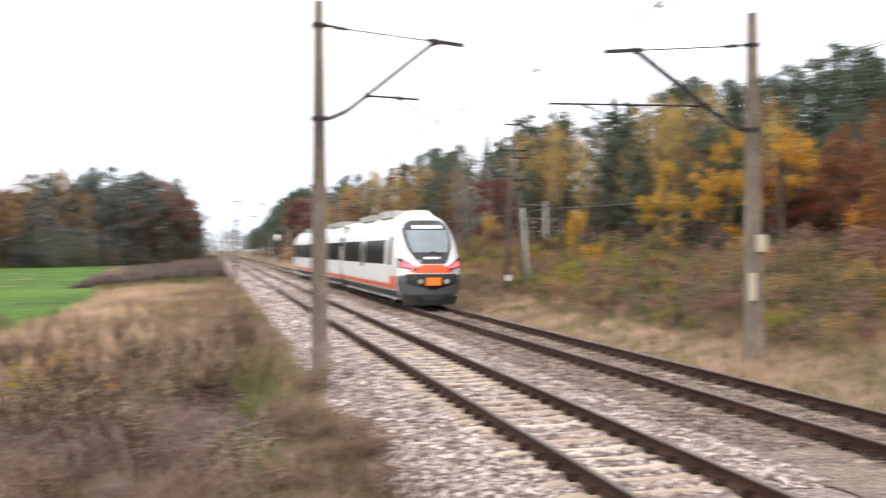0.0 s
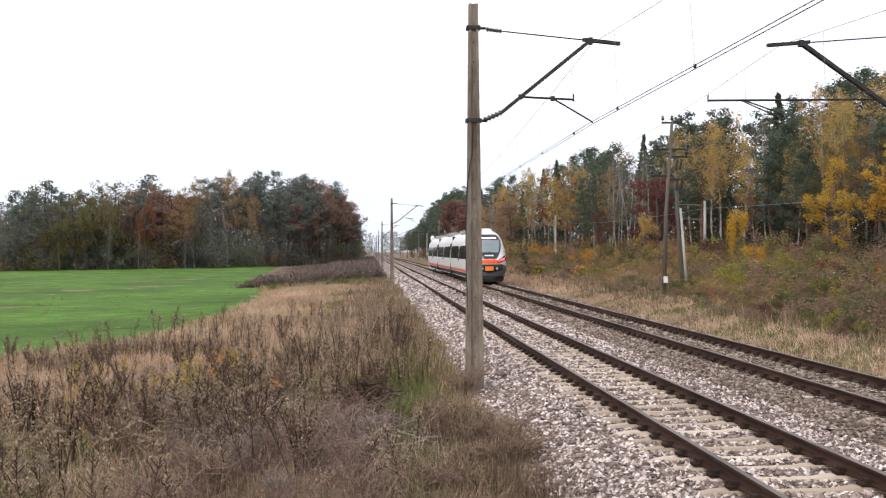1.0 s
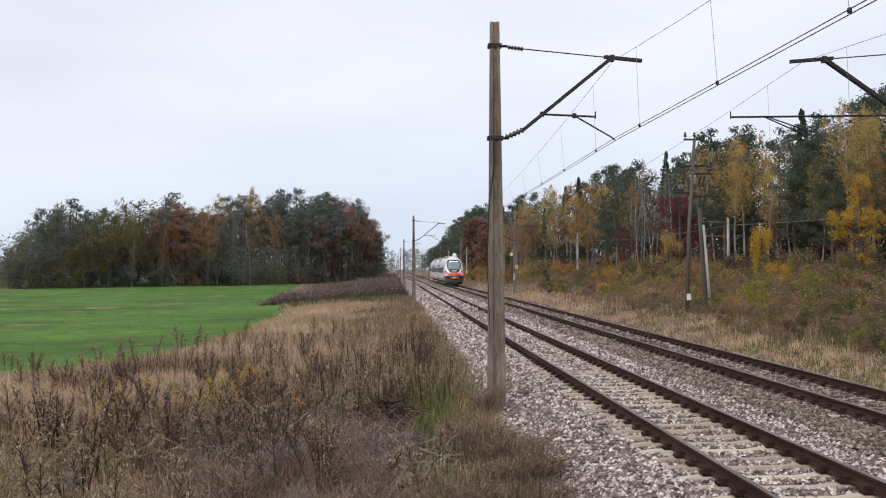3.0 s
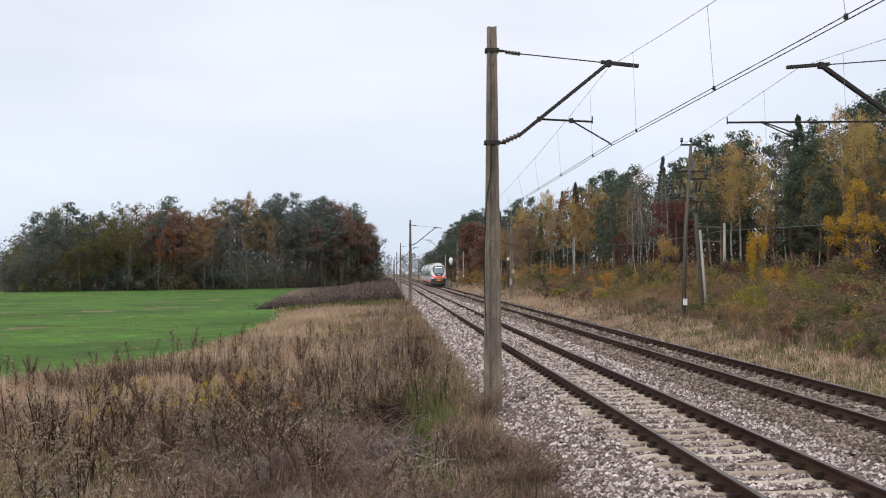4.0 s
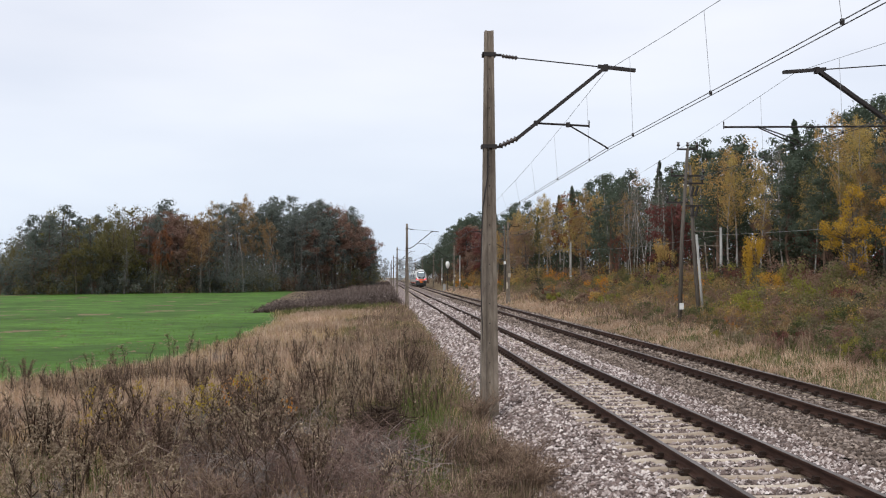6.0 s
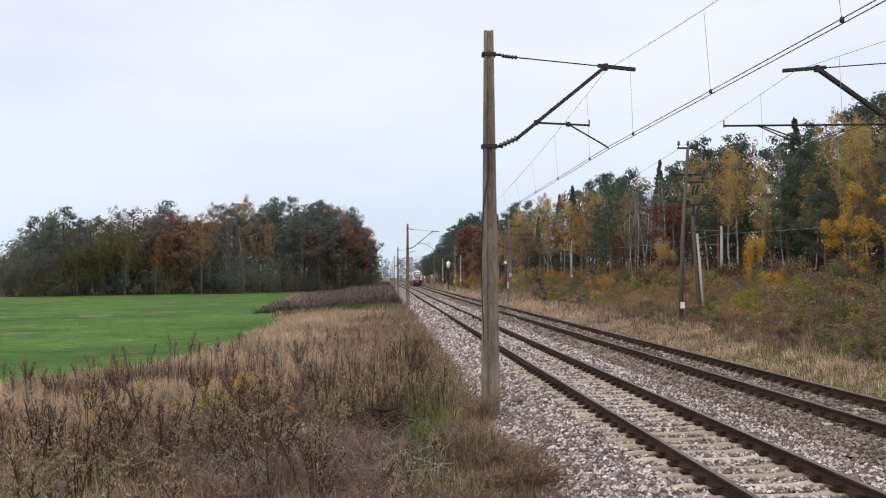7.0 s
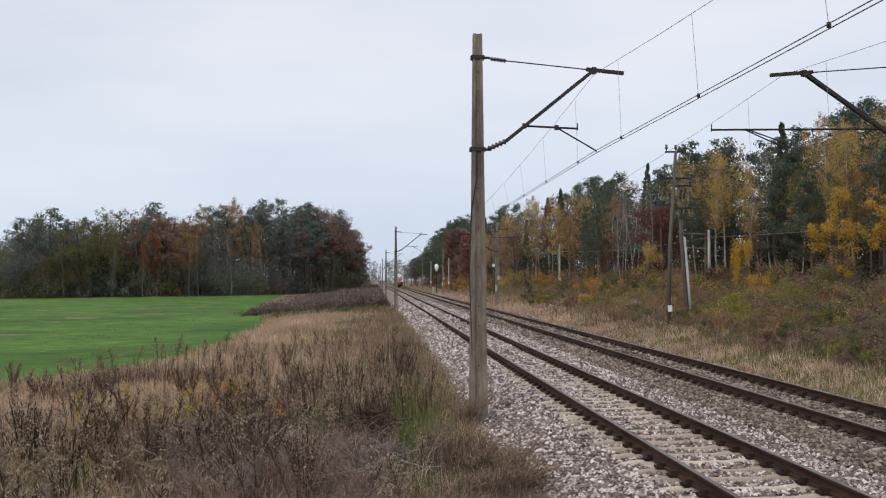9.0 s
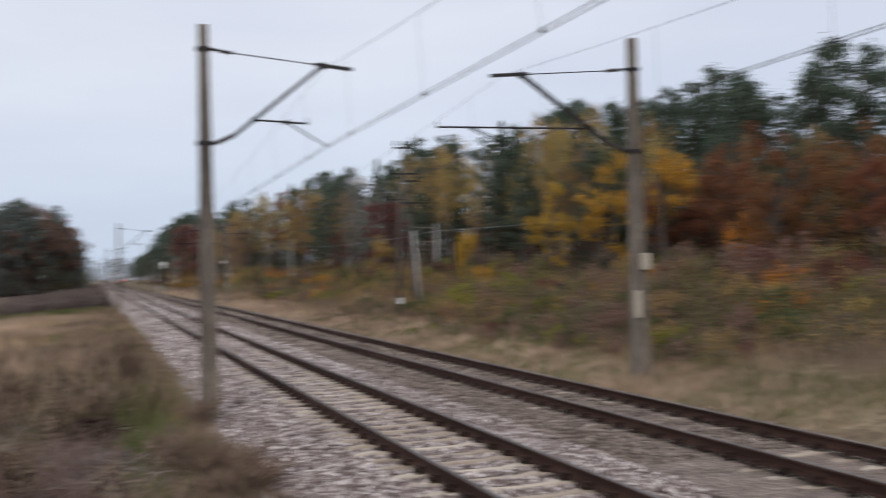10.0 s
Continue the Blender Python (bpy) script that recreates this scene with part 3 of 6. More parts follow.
def overhead_line(cx, contact_x, top_x, contact_z, top_z, zig, label):
    line = tagged(new("overhead_wires"), label, "overhead wires", group="overhead line wires")
    spans = [(-57.0, MAST_Y[0])] + list(zip(MAST_Y[:-1], MAST_Y[1:]))
    reg_y = [-57.0] + MAST_Y
    reg_x = [contact_x + zig * (i % 2 == 0) for i in range(len(reg_y))]

    def side(y):
        return float(np.interp(y, reg_y, reg_x))
    for k in (-1, 1):
        g = Geo()
        pts = []
        for a, b in spans:
            for u in np.linspace(0, 1, 9)[:-1]:
                pts.append((side(a + (b - a) * u) + 0.03 * k, a + (b - a) * u, contact_z - 0.09 * math.sin(math.pi * u) - 0.012 * k))
        g.tube(pts, 0.0072, 5)
        part("contact_wire", g, M_WIRE, line, "dark copper contact wire")
    pts, drops = [], []
    for a, b in spans:
        sag = 1.45 * ((b - a) / 78) ** 2
        for u in np.linspace(0, 1, 17)[:-1]:
            pts.append((top_x, a + (b - a) * u, top_z - 4 * sag * u * (1 - u)))
        n = 15
        for u in [2.1 / (b - a), 6.7 / (b - a)] + list(np.linspace(0.14, 0.86, n)) + [1 - 6.7 / (b - a), 1 - 2.1 / (b - a)]:
            drops.append((a + (b - a) * u, top_z - 4 * sag * u * (1 - u), contact_z - 0.09 * math.sin(math.pi * u)))
    part("messenger_wire", Geo().tube(pts, 0.0048, 5), M_WIRE, line, "sagging carrier wire")
    for y, z1, z0 in drops:
        if 5 < y < 190:
            d = part("dropper", Geo().tube([(top_x, y, z1), (side(y), y, z0)], 0.004, 4), M_PALEWIRE, line, "thin pale dropper wire")
            part("dropper_clamp", Geo().box(side(y) - 0.018, side(y) + 0.018, y - 0.02, y + 0.02, z0 - 0.015, z0 + 0.045), M_STEEL, d)
    return line


overhead_line(TRACKS[0], 4.84, 4.80, 5.21, 6.90, 0.6, "twin contact wires hanging from a carrier wire on droppers")
overhead_line(TRACKS[1], 9.08, 9.02, 5.30, 6.93, -0.3, "twin contact wires hanging from a carrier wire above the farther track")


# ---------------------------------------------------------------- telegraph and light poles
def crossarm(g, x0, x1, z, y=0.0, d=0.08):
    g.box(x0, x1, y - d / 2, y + d / 2, z - d / 2, z + d / 2)


def pin(x, z, y, parent):
    pts = [(x, y, z), (x, y, z + 0.08), (x, y, z + 0.1), (x, y, z + 0.16), (x, y, z + 0.2), (x, y, z + 0.27), (x, y, z + 0.3)]
    part("insulator", Geo().tube(pts, [0.02, 0.02, 0.075, 0.085, 0.05, 0.075, 0.03], 7), M_INSUL, parent, "dark porcelain pin insulator", True)


def telegraph_pole(double, label):
    pole = tagged(new("telegraph_pole"), label, "telegraph pole", group="old telegraph line")
    if double:
        part("post", Geo().tube([(-0.36, 0, -0.5), (-0.2, 0, 4.0), (0.12, 0, 8.2)], [0.11, 0.10, 0.075], 9), M_OLDWOOD, pole, "weathered leaning wooden post", True)
        part("post", Geo().tube([(0.74, 0.1, -0.5), (0.4, 0.1, 4.0), (0.26, 0.1, 7.4)], [0.105, 0.095, 0.075], 9), M_OLDWOOD, pole, "weathered leaning wooden post", True)
        part("stub_post", Geo().tube([(0.92, 0.0, -0.5), (0.54, 0.0, 4.15)], [0.07, 0.065], 8), M_PALE, pole, "pale concrete stub post", True)
        part("plate", Geo().box(-0.4, -0.18, -0.17, -0.14, 0.65, 0.95, cut=0.01), M_SIGN, pole, "small white plate")
        for z0, z1 in ((6.4, 5.95), (5.45, 5.0)):
            for dx in (0.3, 0.5):
                part("bracket", Geo().tube([(dx + 0.12, 0, z0), (dx, 0, z1)], [0.05, 0.07], 6), M_STEEL, pole, "dark steel bracket")
        arms = [(-0.42, 0.65, 8.15, 3), (-0.76, 0.98, 6.9, 2), (-0.1, 0.93, 6.55, 2), (-1.0, 0.0, 5.65, 3), (0.0, 0.9, 5.5, 1)]
    else:
        part("post", Geo().tube([(0, 0, -0.3), (0, 0, 9.2)], [0.15, 0.11], 9), M_OLDWOOD, pole, "weathered wooden post", True)
        part("plate", Geo().box(-0.16, 0.16, -0.18, -0.15, 3.9, 4.3, cut=0.01), M_SIGN, pole, "small white plate")
        arms = [(-0.2, 2.0, 9.0, 3), (-0.3, 3.0, 7.9, 4)]
    for x0, x1, z, n in arms:
        g = Geo()
        crossarm(g, x0, x1, z)
        arm = part("crossarm", g, M_STEEL, pole, "dark steel crossarm")
        for x in np.linspace(x0 + 0.06, x1 - 0.06, n):
            pin(float(x), z + 0.04, 0, arm)
    return pole


tele = telegraph_pole(True, "leaning wooden A-shaped telegraph pole with dark crossarms in straw grass")
tele.matrix_basis = pose(15.2, 50, float(ground_z(15.2, 50))) @ Matrix.Diagonal((1.0, 1.0, 1.08, 1))
tele2 = telegraph_pole(False, "single wooden telegraph pole with two dark crossarms")
tele2.location = (16.3, 136, 0.2)


def light_pole(h, arms, label):
    p = tagged(new("concrete_pole"), label, "pole", group="pale concrete poles by the woods")
    part("post", Geo().tube([(0, 0, -0.3), (0, 0, h)], [0.14, 0.10], 10), M_PALE, p, "pale round concrete post", True)
    part("plate", Geo().tube([(0, 0, 1.3), (0, 0, 1.75)], [0.155, 0.15], 10), M_SIGN, p, "white painted band")
    if arms:
        for z in (h - 0.35, h - 1.5):
            part("bracket", Geo().tube([(0, 0, z), (-2.4, 0.0, z + 0.05)], 0.045, 6), M_CONCRETE, p, "weathered bracket arm")
        part("brace", Geo().tube([(0, 0, h - 2.2), (-2.2, 0, h - 0.35)], 0.03, 6), M_STEEL, p)
        part("brace", Geo().tube([(0.1, 0, h - 1.6), (1.1, 0, h - 4.2)], 0.03, 6), M_STEEL, p)
    return p


light_pole(5.6, True, "pale concrete pole with steel brackets at the wood's edge").location = (27.2, 80, 0.8)
light_pole(6.6, False, "pale round concrete pole at the wood's edge").location = (26.5, 142, 0.8)
light_pole(6.6, False, "pale round concrete pole beside the far woods").location = (15.6, 208, 0.2)
light_pole(6.6, False, "pale round concrete pole beside the far woods").location = (14.0, 245, 0.2)

wires = tagged(new("telegraph_wires"), "thin pale wires strung between old poles", "wires", group="old telegraph line")
for z0 in (5.8,):
    pts = []
    for a, b, za, zb in (((36, 26), (27.2, 80), 6.6, z0), ((27.2, 80), (26.5, 142), z0, z0 + 0.6), ((26.5, 142), (15.6, 208), z0 + 0.6, z0)):
        for u in np.linspace(0, 1, 9)[:-1]:
            pts.append((a[0] + (b[0] - a[0]) * u, a[1] + (b[1] - a[1]) * u, za + (zb - za) * u - 2.0 * u * (1 - u)))
    part("wire", Geo().tube(pts, 0.010, 4), M_PALEWIRE, wires)


# signal beside the far end of the straight
signal = tagged(new("railway_signal"), "tall railway signal with a pale round back plate", "railway signal")
signal.location = (12.3, 196, -0.3)
part("post", Geo().tube([(0, 0, -0.3), (0, 0, 4.2)], 0.07, 8), M_STEEL, signal)
part("head", Geo().tube([(0, 0, 4.3), (0, 0, 4.6), (0, 0, 5.1), (0, 0, 5.5), (0, 0, 5.7)], [0.1, 0.3, 0.42, 0.34, 0.1], 14), M_SIGN, signal, "pale round signal back plate")
part("cabinet", Geo().box(-0.9, -0.4, -0.2, 0.2, -0.2, 1.2, cut=0.03), M_PALE, signal, "pale grey relay cabinet")


# ---------------------------------------------------------------- train
def half_width(z):
    return 0.955 * float(np.interp(z, [0.30, 0.55, 1.0, 1.6, 2.5, 3.2, 3.6, 3.85, 4.02, 4.08], [1.12, 1.30, 1.43, 1.44, 1.41, 1.25, 1.06, 0.82, 0.48, 0.0]))


def nose_y(u, z):
    f = float(np.interp(z, [0.30, 0.55, 1.15, 1.7, 2.0, 3.35, 3.75, 4.0, 4.08], [0.35, 0.12, 0.0, 0.06, 0.2, 1.15, 1.65, 2.3, 2.6]))
    return f + 0.55 * abs(u) ** 2.6 + 0.35 * abs(u) ** 8


def nose_patch(inside, out=0.0, nu=73, nz=120, z0=0.30, z1=4.08):
    """The cells of the rounded end whose centre (u, z) lies inside; out lifts them off the shell."""
    g, index = Geo(), {}
    us, zs = np.linspace(-1, 1, nu), np.linspace(z0, z1, nz)

    def vert(i, j):
        if (i, j) not in index:
            u, z = float(us[i]), float(zs[j])
            index[i, j] = len(g.v)
            g.v.append((half_width(z) * u * (1 + out * 0.3), nose_y(u, z) - out, z + out * 0.3))
        return index[i, j]
    for i in range(nu - 1):
        for j in range(nz - 1):
            if inside((us[i] + us[i + 1]) / 2, (zs[j] + zs[j + 1]) / 2):
                g.f.append((vert(i, j), vert(i + 1, j), vert(i + 1, j + 1), vert(i, j + 1)))
    return g


def in_screen(u, z):
    w = np.interp(z, [1.82, 1.95, 2.3, 2.8, 3.3, 3.5, 3.68], [0.40, 0.48, 0.64, 0.79, 0.88, 0.86, 0.70])
    return 1.84 < z < 3.66 and abs(u) < w


def in_border(u, z):
    return in_screen(u, z) and not (2.30 < z < 3.24 and in_screen(abs(u) + 0.10, z))


def in_lamp(u, z):
    k = max(0, abs(u) - 0.5)
    return 1.60 + 0.30 * k < z < 1.68 + 0.62 * k and 0.52 < abs(u) < 0.88


def in_housing(u, z):
    k = max(0, abs(u) - 0.5)
    return 1.54 + 0.30 * k < z < 1.73 + 0.78 * k and 0.48 < abs(u) < 0.96


def in_orange(u, z):
    return 1.44 + 0.3 * max(0, abs(u) - 0.5) < z < 1.80 - 0.7 * max(0, abs(u) - 0.30) and abs(u) < 0.66


def in_bumper(u, z):
    return z < 1.42 - 0.35 * max(0, abs(u) - 0.65)


def side_wall(g, ys, side, z0=0.30, z1=4.08, n=40):
    zs = np.linspace(z0, z1, n)
    verts = [(side * half_width(float(z)), y, float(z)) for y in ys for z in zs]
    g.add(verts, [(i * n + k, i * n + k + 1, (i + 1) * n + k + 1, (i + 1) * n + k) for i in range(len(ys) - 1) for k in range(n - 1)])


def side_panel(y0, y1, z0, z1, side, out=0.012, n=7, curve=None):
    g = Geo()
    zs = np.linspace(z0, z1, n)
    verts = []
    for z in zs:
        a = y0 if curve is None else max(y0, nose_y(1, float(z)) + curve)
        verts += [(side * (half_width(float(z)) + out), a, float(z)), (side * (half_width(float(z)) + out), y1, float(z))]
    return g.add(verts, [(2 * i, 2 * i + 1, 2 * i + 3, 2 * i + 2) for i in range(n - 1)])


def bogie(y, parent):
    b = part("bogie", Geo().box(-1.1, 1.1, y - 1.7, y + 1.7, 0.35, 0.75, cut=0.15), M_BLACK, parent, "dark bogie frame")
    for dy in (-1.2, 1.2):
        for s in (-1, 1):
            pts = [(s * 0.68, y + dy, 0.42), (s * 0.80, y + dy, 0.42)]
            part("wheel", Geo().tube(pts, [0.42, 0.40], 20), M_METAL, b, "steel railway wheel")


def end_car(first):
    """A car with a cab: its nose at y = 0, its body going to y = 18.9."""
    car = first
    g = nose_patch(lambda u, z: not in_screen(u, z))
    part("nose", g, M_WHITE, car, "rounded white cab end", True)
    part("windscreen", nose_patch(lambda u, z: in_screen(u, z)), M_SCREEN, car, "large sloping windscreen", True)
    part("screen_border", nose_patch(lambda u, z: in_border(u, z), 0.012), M_GLASS, car, "black windscreen border", True)
    part("destination_panel", nose_patch(lambda u, z: 3.33 < z < 3.46 and abs(u) < 0.55, 0.02), M_PANEL, car, "lit white destination panel", True)
    part("number_bar", nose_patch(lambda u, z: 2.02 < z < 2.10 and abs(u) < 0.24, 0.025), M_SIGN, car, "pale plain bar")
    part("nose_band", nose_patch(lambda u, z: in_orange(u, z), 0.014), M_ORANGE, car, "orange-red band below the windscreen", True)
    part("bumper", nose_patch(lambda u, z: in_bumper(u, z), 0.012), M_GREYP, car, "dark grey lower cab skirt", True)
    # flat black patch stands in for a sunken coupler recess
    part("bumper_recess", nose_patch(lambda u, z: 0.74 + 0.3 * abs(u) < z < 1.37 and abs(u) < 0.78, 0.018), M_BLACK, car, "flat black patch on the skirt behind the coupler cover", True)
    part("coupler_cover", Geo().box(-0.31, 0.31, -0.22, 0.05, 0.94, 1.26, cut=0.06), M_COUPLER, car, "bright orange coupler cover")
    for s in (-1, 1):
        part("buffer", Geo().tube([(s * 0.55, 0.1, 1.1), (s * 0.55, -0.12, 1.1)], [0.08, 0.10], 12), M_PALE, car, "pale side buffer")
        part("lamp_housing", nose_patch(lambda u, z, s=s: in_housing(u, z) and u * s > 0, 0.018), M_GLASS, car, "dark slanted lamp housing", True)
        part("tail_light", nose_patch(lambda u, z, s=s: in_lamp(u, z) and u * s > 0, 0.026), M_TAIL, car, "glowing red tail light", True)
    part("snow_plough", Geo().add([(-1.1, 0.75, 0.1), (-0.6, 0.42, 0.1), (0.6, 0.42, 0.1), (1.1, 0.75, 0.1), (-1.2, 0.75, 0.45), (-0.65, 0.3, 0.45), (0.65, 0.3, 0.45), (1.2, 0.75, 0.45)], [(0, 1, 5, 4), (1, 2, 6, 5), (2, 3, 7, 6), (3, 2, 1, 0), (4, 5, 6, 7), (0, 4, 7, 3)]), M_BLACK, car, "black snow plough under the cab")
    part("wiper", Geo().tube([(-0.45, 0.25, 2.10), (0.05, 0.40, 2.34), (0.45, 0.3, 2.22)], 0.02, 5), M_BLACK, car)
    body = Geo()
    for s in (-1, 1):
        zs = np.linspace(0.30, 4.08, 40)
        verts = []
        for z in zs:
            z = float(z)
            verts += [(s * half_width(z), nose_y(1, z), z), (s * half_width(z), 4.0, z)]
        body.add(verts, [(2 * i, 2 * i + 1, 2 * i + 3, 2 * i + 2) for i in range(39)])
        side_wall(body, [4.0, 18.9], s)
    body.add([(-1.3, 18.9, 0.3), (1.3, 18.9, 0.3), (1.4, 18.9, 1.6), (1.25, 18.9, 3.3), (0.6, 18.9, 4.0), (-0.6, 18.9, 4.0), (-1.25, 18.9, 3.3), (-1.4, 18.9, 1.6)], [tuple(range(8))])
    body.add([(-1.3, 1.2, 0.32), (1.3, 1.2, 0.32), (1.3, 18.9, 0.32), (-1.3, 18.9, 0.32)], [(0, 1, 2, 3)])
    shell = part("body", body, M_WHITE, car, "white coach body", True)
    for s in (-1, 1):
        part("cab_window", side_panel(2.3, 3.0, 1.75, 2.95, s), M_GLASS, shell, "narrow dark cab window")
        for y0, y1 in ((3.9, 8.7), (8.75, 9.95), (11.35, 12.5), (12.55, 18.5)):
            part("side_window", side_panel(y0, y1, 1.78, 2.85, s), M_GLASS, shell, "dark tinted side window")
        for y0 in (10.05,):
            part("door", side_panel(y0, y0 + 1.2, 0.75, 2.95, s, 0.008), M_WHITE, shell, "white sliding door")
            part("door_window", side_panel(y0 + 0.15, y0 + 0.55, 1.6, 2.75, s, 0.014), M_GLASS, shell)
            part("door_window", side_panel(y0 + 0.65, y0 + 1.05, 1.6, 2.75, s, 0.014), M_GLASS, shell)
        part("stripe", side_panel(2.6, 18.9, 0.72, 0.93, s, 0.010), M_ORANGE, shell, "orange-red stripe along the sill")
        part("stripe", side_panel(1.0, 2.6, 0.72, 1.30, s, 0.010, curve=0.25), M_ORANGE, shell, "orange-red sweep below the cab")
        part("skirt", side_panel(1.2, 18.9, 0.32, 0.66, s, 0.010, curve=-0.1), M_BLACK, shell, "black skirt")
    bogie(3.6, car)
    bogie(18.6, car)
    part("roof_hump", Geo().add([(-0.5, 1.9, 3.82), (0.5, 1.9, 3.82), (0.32, 2.5, 4.13), (-0.32, 2.5, 4.13), (-0.6, 4.6, 3.9), (0.6, 4.6, 3.9), (0.36, 4.2, 4.15), (-0.36, 4.2, 4.15)], [(0, 1, 2, 3), (3, 2, 6, 7), (1, 5, 6, 2), (4, 0, 3, 7), (5, 4, 7, 6)]), M_WHITE, car, "white roof fairing over the cab")
    part("roof_unit", Geo().box(-0.85, 0.85, 5.0, 8.5, 3.9, 4.22, cut=0.12), M_PALE, car, "pale roof equipment box")
    part("roof_unit", Geo().box(-0.85, 0.85, 10.0, 15.0, 3.9, 4.18, cut=0.12), M_PALE, car, "pale roof equipment box")


def middle_car(y0, y1, parent):
    body = Geo()
    for s in (-1, 1):
        side_wall(body, [y0, y1], s)
    for y in (y0, y1):
        body.add([(-1.3, y, 0.3), (1.3, y, 0.3), (1.4, y, 1.6), (1.25, y, 3.3), (0.6, y, 4.0), (-0.6, y, 4.0), (-1.25, y, 3.3), (-1.4, y, 1.6)], [tuple(range(8))])
    body.add([(-1.3, y0, 0.32), (1.3, y0, 0.32), (1.3, y1, 0.32), (-1.3, y1, 0.32)], [(0, 1, 2, 3)])
    shell = part("body", body, M_WHITE, parent, "white coach body", True)
    L = y1 - y0
    for s in (-1, 1):
        for a, b in ((0.02, 0.36), (0.363, 0.457), (0.543, 0.637), (0.64, 0.98)):
            part("side_window", side_panel(y0 + a * L, y0 + b * L, 1.78, 2.85, s), M_GLASS, shell, "dark tinted side window")
        part("door", side_panel(y0 + 0.46 * L, y0 + 0.54 * L, 0.75, 2.95, s, 0.008), M_WHITE, shell, "white sliding door")
        part("door_window", side_panel(y0 + 0.475 * L, y0 + 0.525 * L, 1.6, 2.75, s, 0.014), M_GLASS, shell)
        part("stripe", side_panel(y0, y1, 0.72, 0.93, s, 0.010), M_ORANGE, shell, "orange-red stripe along the sill")
        part("door_stripe", side_panel(y0 + 0.545 * L, y0 + 0.56 * L, 0.95, 1.7, s, 0.011), M_ORANGE, shell)
        part("skirt", side_panel(y0, y1, 0.32, 0.66, s, 0.010), M_BLACK, shell, "black skirt")
    part("roof_unit", Geo().box(-0.85, 0.85, y0 + 3, y1 - 6, 3.9, 4.2, cut=0.12), M_PALE, parent, "pale roof equipment box")


def build_train():
    t = tagged(new("train"), "white and orange electric multiple unit running away with red tail lights", "train")
    end_car(t)
    for y in (18.9, 36.9):
        g = Geo()
        for i in range(6):
            k = 0.04 if i % 2 else 0.0
            a = y + i * 0.1
            g.box(-1.37 + k, 1.37 - k, a, a + 0.1, 0.31, 3.1 - k, cut=0.02)
            g.box(-1.15 + k, 1.15 - k, a + 0.004, a + 0.096, 3.1 - k, 3.74 - k, cut=0.02)
        part("bellows", g, M_BLACK, t, "black folded gangway bellows")
    middle_car(19.5, 36.9, t)
    middle_car(37.5, 54.5, t)
    bogie(37.2, t)
    bogie(52.0, t)
    g = nose_patch(lambda u, z: True)
    g.v = [(-x, 57.1 - y, z) for x, y, z in g.v]
    part("nose", g, M_WHITE, t, "rounded white cab end", True)
    g = Geo()
    for s in (-0.35, 0.35):
        g.tube([(s, 29.0, 4.2), (s, 31.2, 4.75), (s * 1.4, 29.3, 5.18)], 0.03, 6)
    g.box(-0.8, 0.8, 29.2, 29.4, 5.16, 5.2)
    g.box(-0.5, 0.5, 28.6, 30.2, 4.15, 4.25)
    part("pantograph", g, M_STEEL, t, "raised dark pantograph")
    return t


TRAIN = build_train()


# ---------------------------------------------------------------- plants
def repeat(src, m):
    """A copy at the pose m, whatever size its pattern was given."""
    return copy_thing(src, m @ Matrix.Diagonal((1 / src.scale.x, 1 / src.scale.y, 1 / src.scale.z, 1)))


def leaf_cloud(centres, radius, per, size, r, flat=1.0, droop=0.0, mess=0.38):
    """Small four-cornered leaf sprays filling rounded clumps about the centres."""
    c = np.repeat(np.asarray(centres, float), per, 0)
    n = len(c)
    rad = np.repeat(np.broadcast_to(np.asarray(radius, float), (len(centres),)), per)
    d = r.normal(0, 1, (n, 3))
    d /= np.linalg.norm(d, axis=1)[:, None]
    off = d * (rad * r.random(n) ** 0.42)[:, None] * np.array([1, 1, flat])
    off += r.normal(0, 0.12, (n, 3)) * rad[:, None]
    off[:, 2] -= droop * r.random(n) ** 2 * rad
    p = c + off
    face = d * 1.0 + r.normal(0, mess, (n, 3)) + np.array([0, 0, 0.35])
    u = np.cross(face, r.normal(0, 1, (n, 3)))
    u /= np.linalg.norm(u, axis=1)[:, None]
    v = np.cross(face, u)
    v /= np.linalg.norm(v, axis=1)[:, None]
    s = size * r.uniform(0.5, 1.3, n)[:, None]
    V = np.stack([p - u * s, p + v * s * 0.55, p + u * s, p - v * s * 0.55], 1).reshape(-1, 3)
    return V, np.arange(4 * n).reshape(-1, 4)


def blades(name, x, y, h, w, mat, label, lean=0.25, category="grass", bend=0.5):
    """Bent tapering blades, three triangles each, rooted on the ground."""
    n = len(x)
    z = ground_z(x, y) - 0.03
    a = rng.random(n) * 6.283
    dx, dy = np.cos(a), np.sin(a)
    l = np.abs(rng.normal(0, lean, n)) * h
    b = rng.random(n) * 6.283
    lx, ly = np.cos(b) * l, np.sin(b) * l
    V = np.empty((n, 5, 3))
    for k, (f, ww) in enumerate(((0, 1), (0, -1), (0.55, 0.8), (0.55, -0.8), (1, 0))):
        V[:, k, 0] = x + dx * w * ww * 0.5 + lx * f ** (1 + bend)
        V[:, k, 1] = y + dy * w * ww * 0.5 + ly * f ** (1 + bend)
        V[:, k, 2] = z + h * f * (1 - 0.12 * f * (l / np.maximum(h, 1e-3)))
    F = np.array([(0, 1, 3), (0, 3, 2), (2, 3, 4)])[None] + 5 * np.arange(n)[:, None, None]
    return tagged(new(name, array_mesh(name, V.reshape(-1, 3), F.reshape(-1, 3), mat)), label, category, kind="stuff")


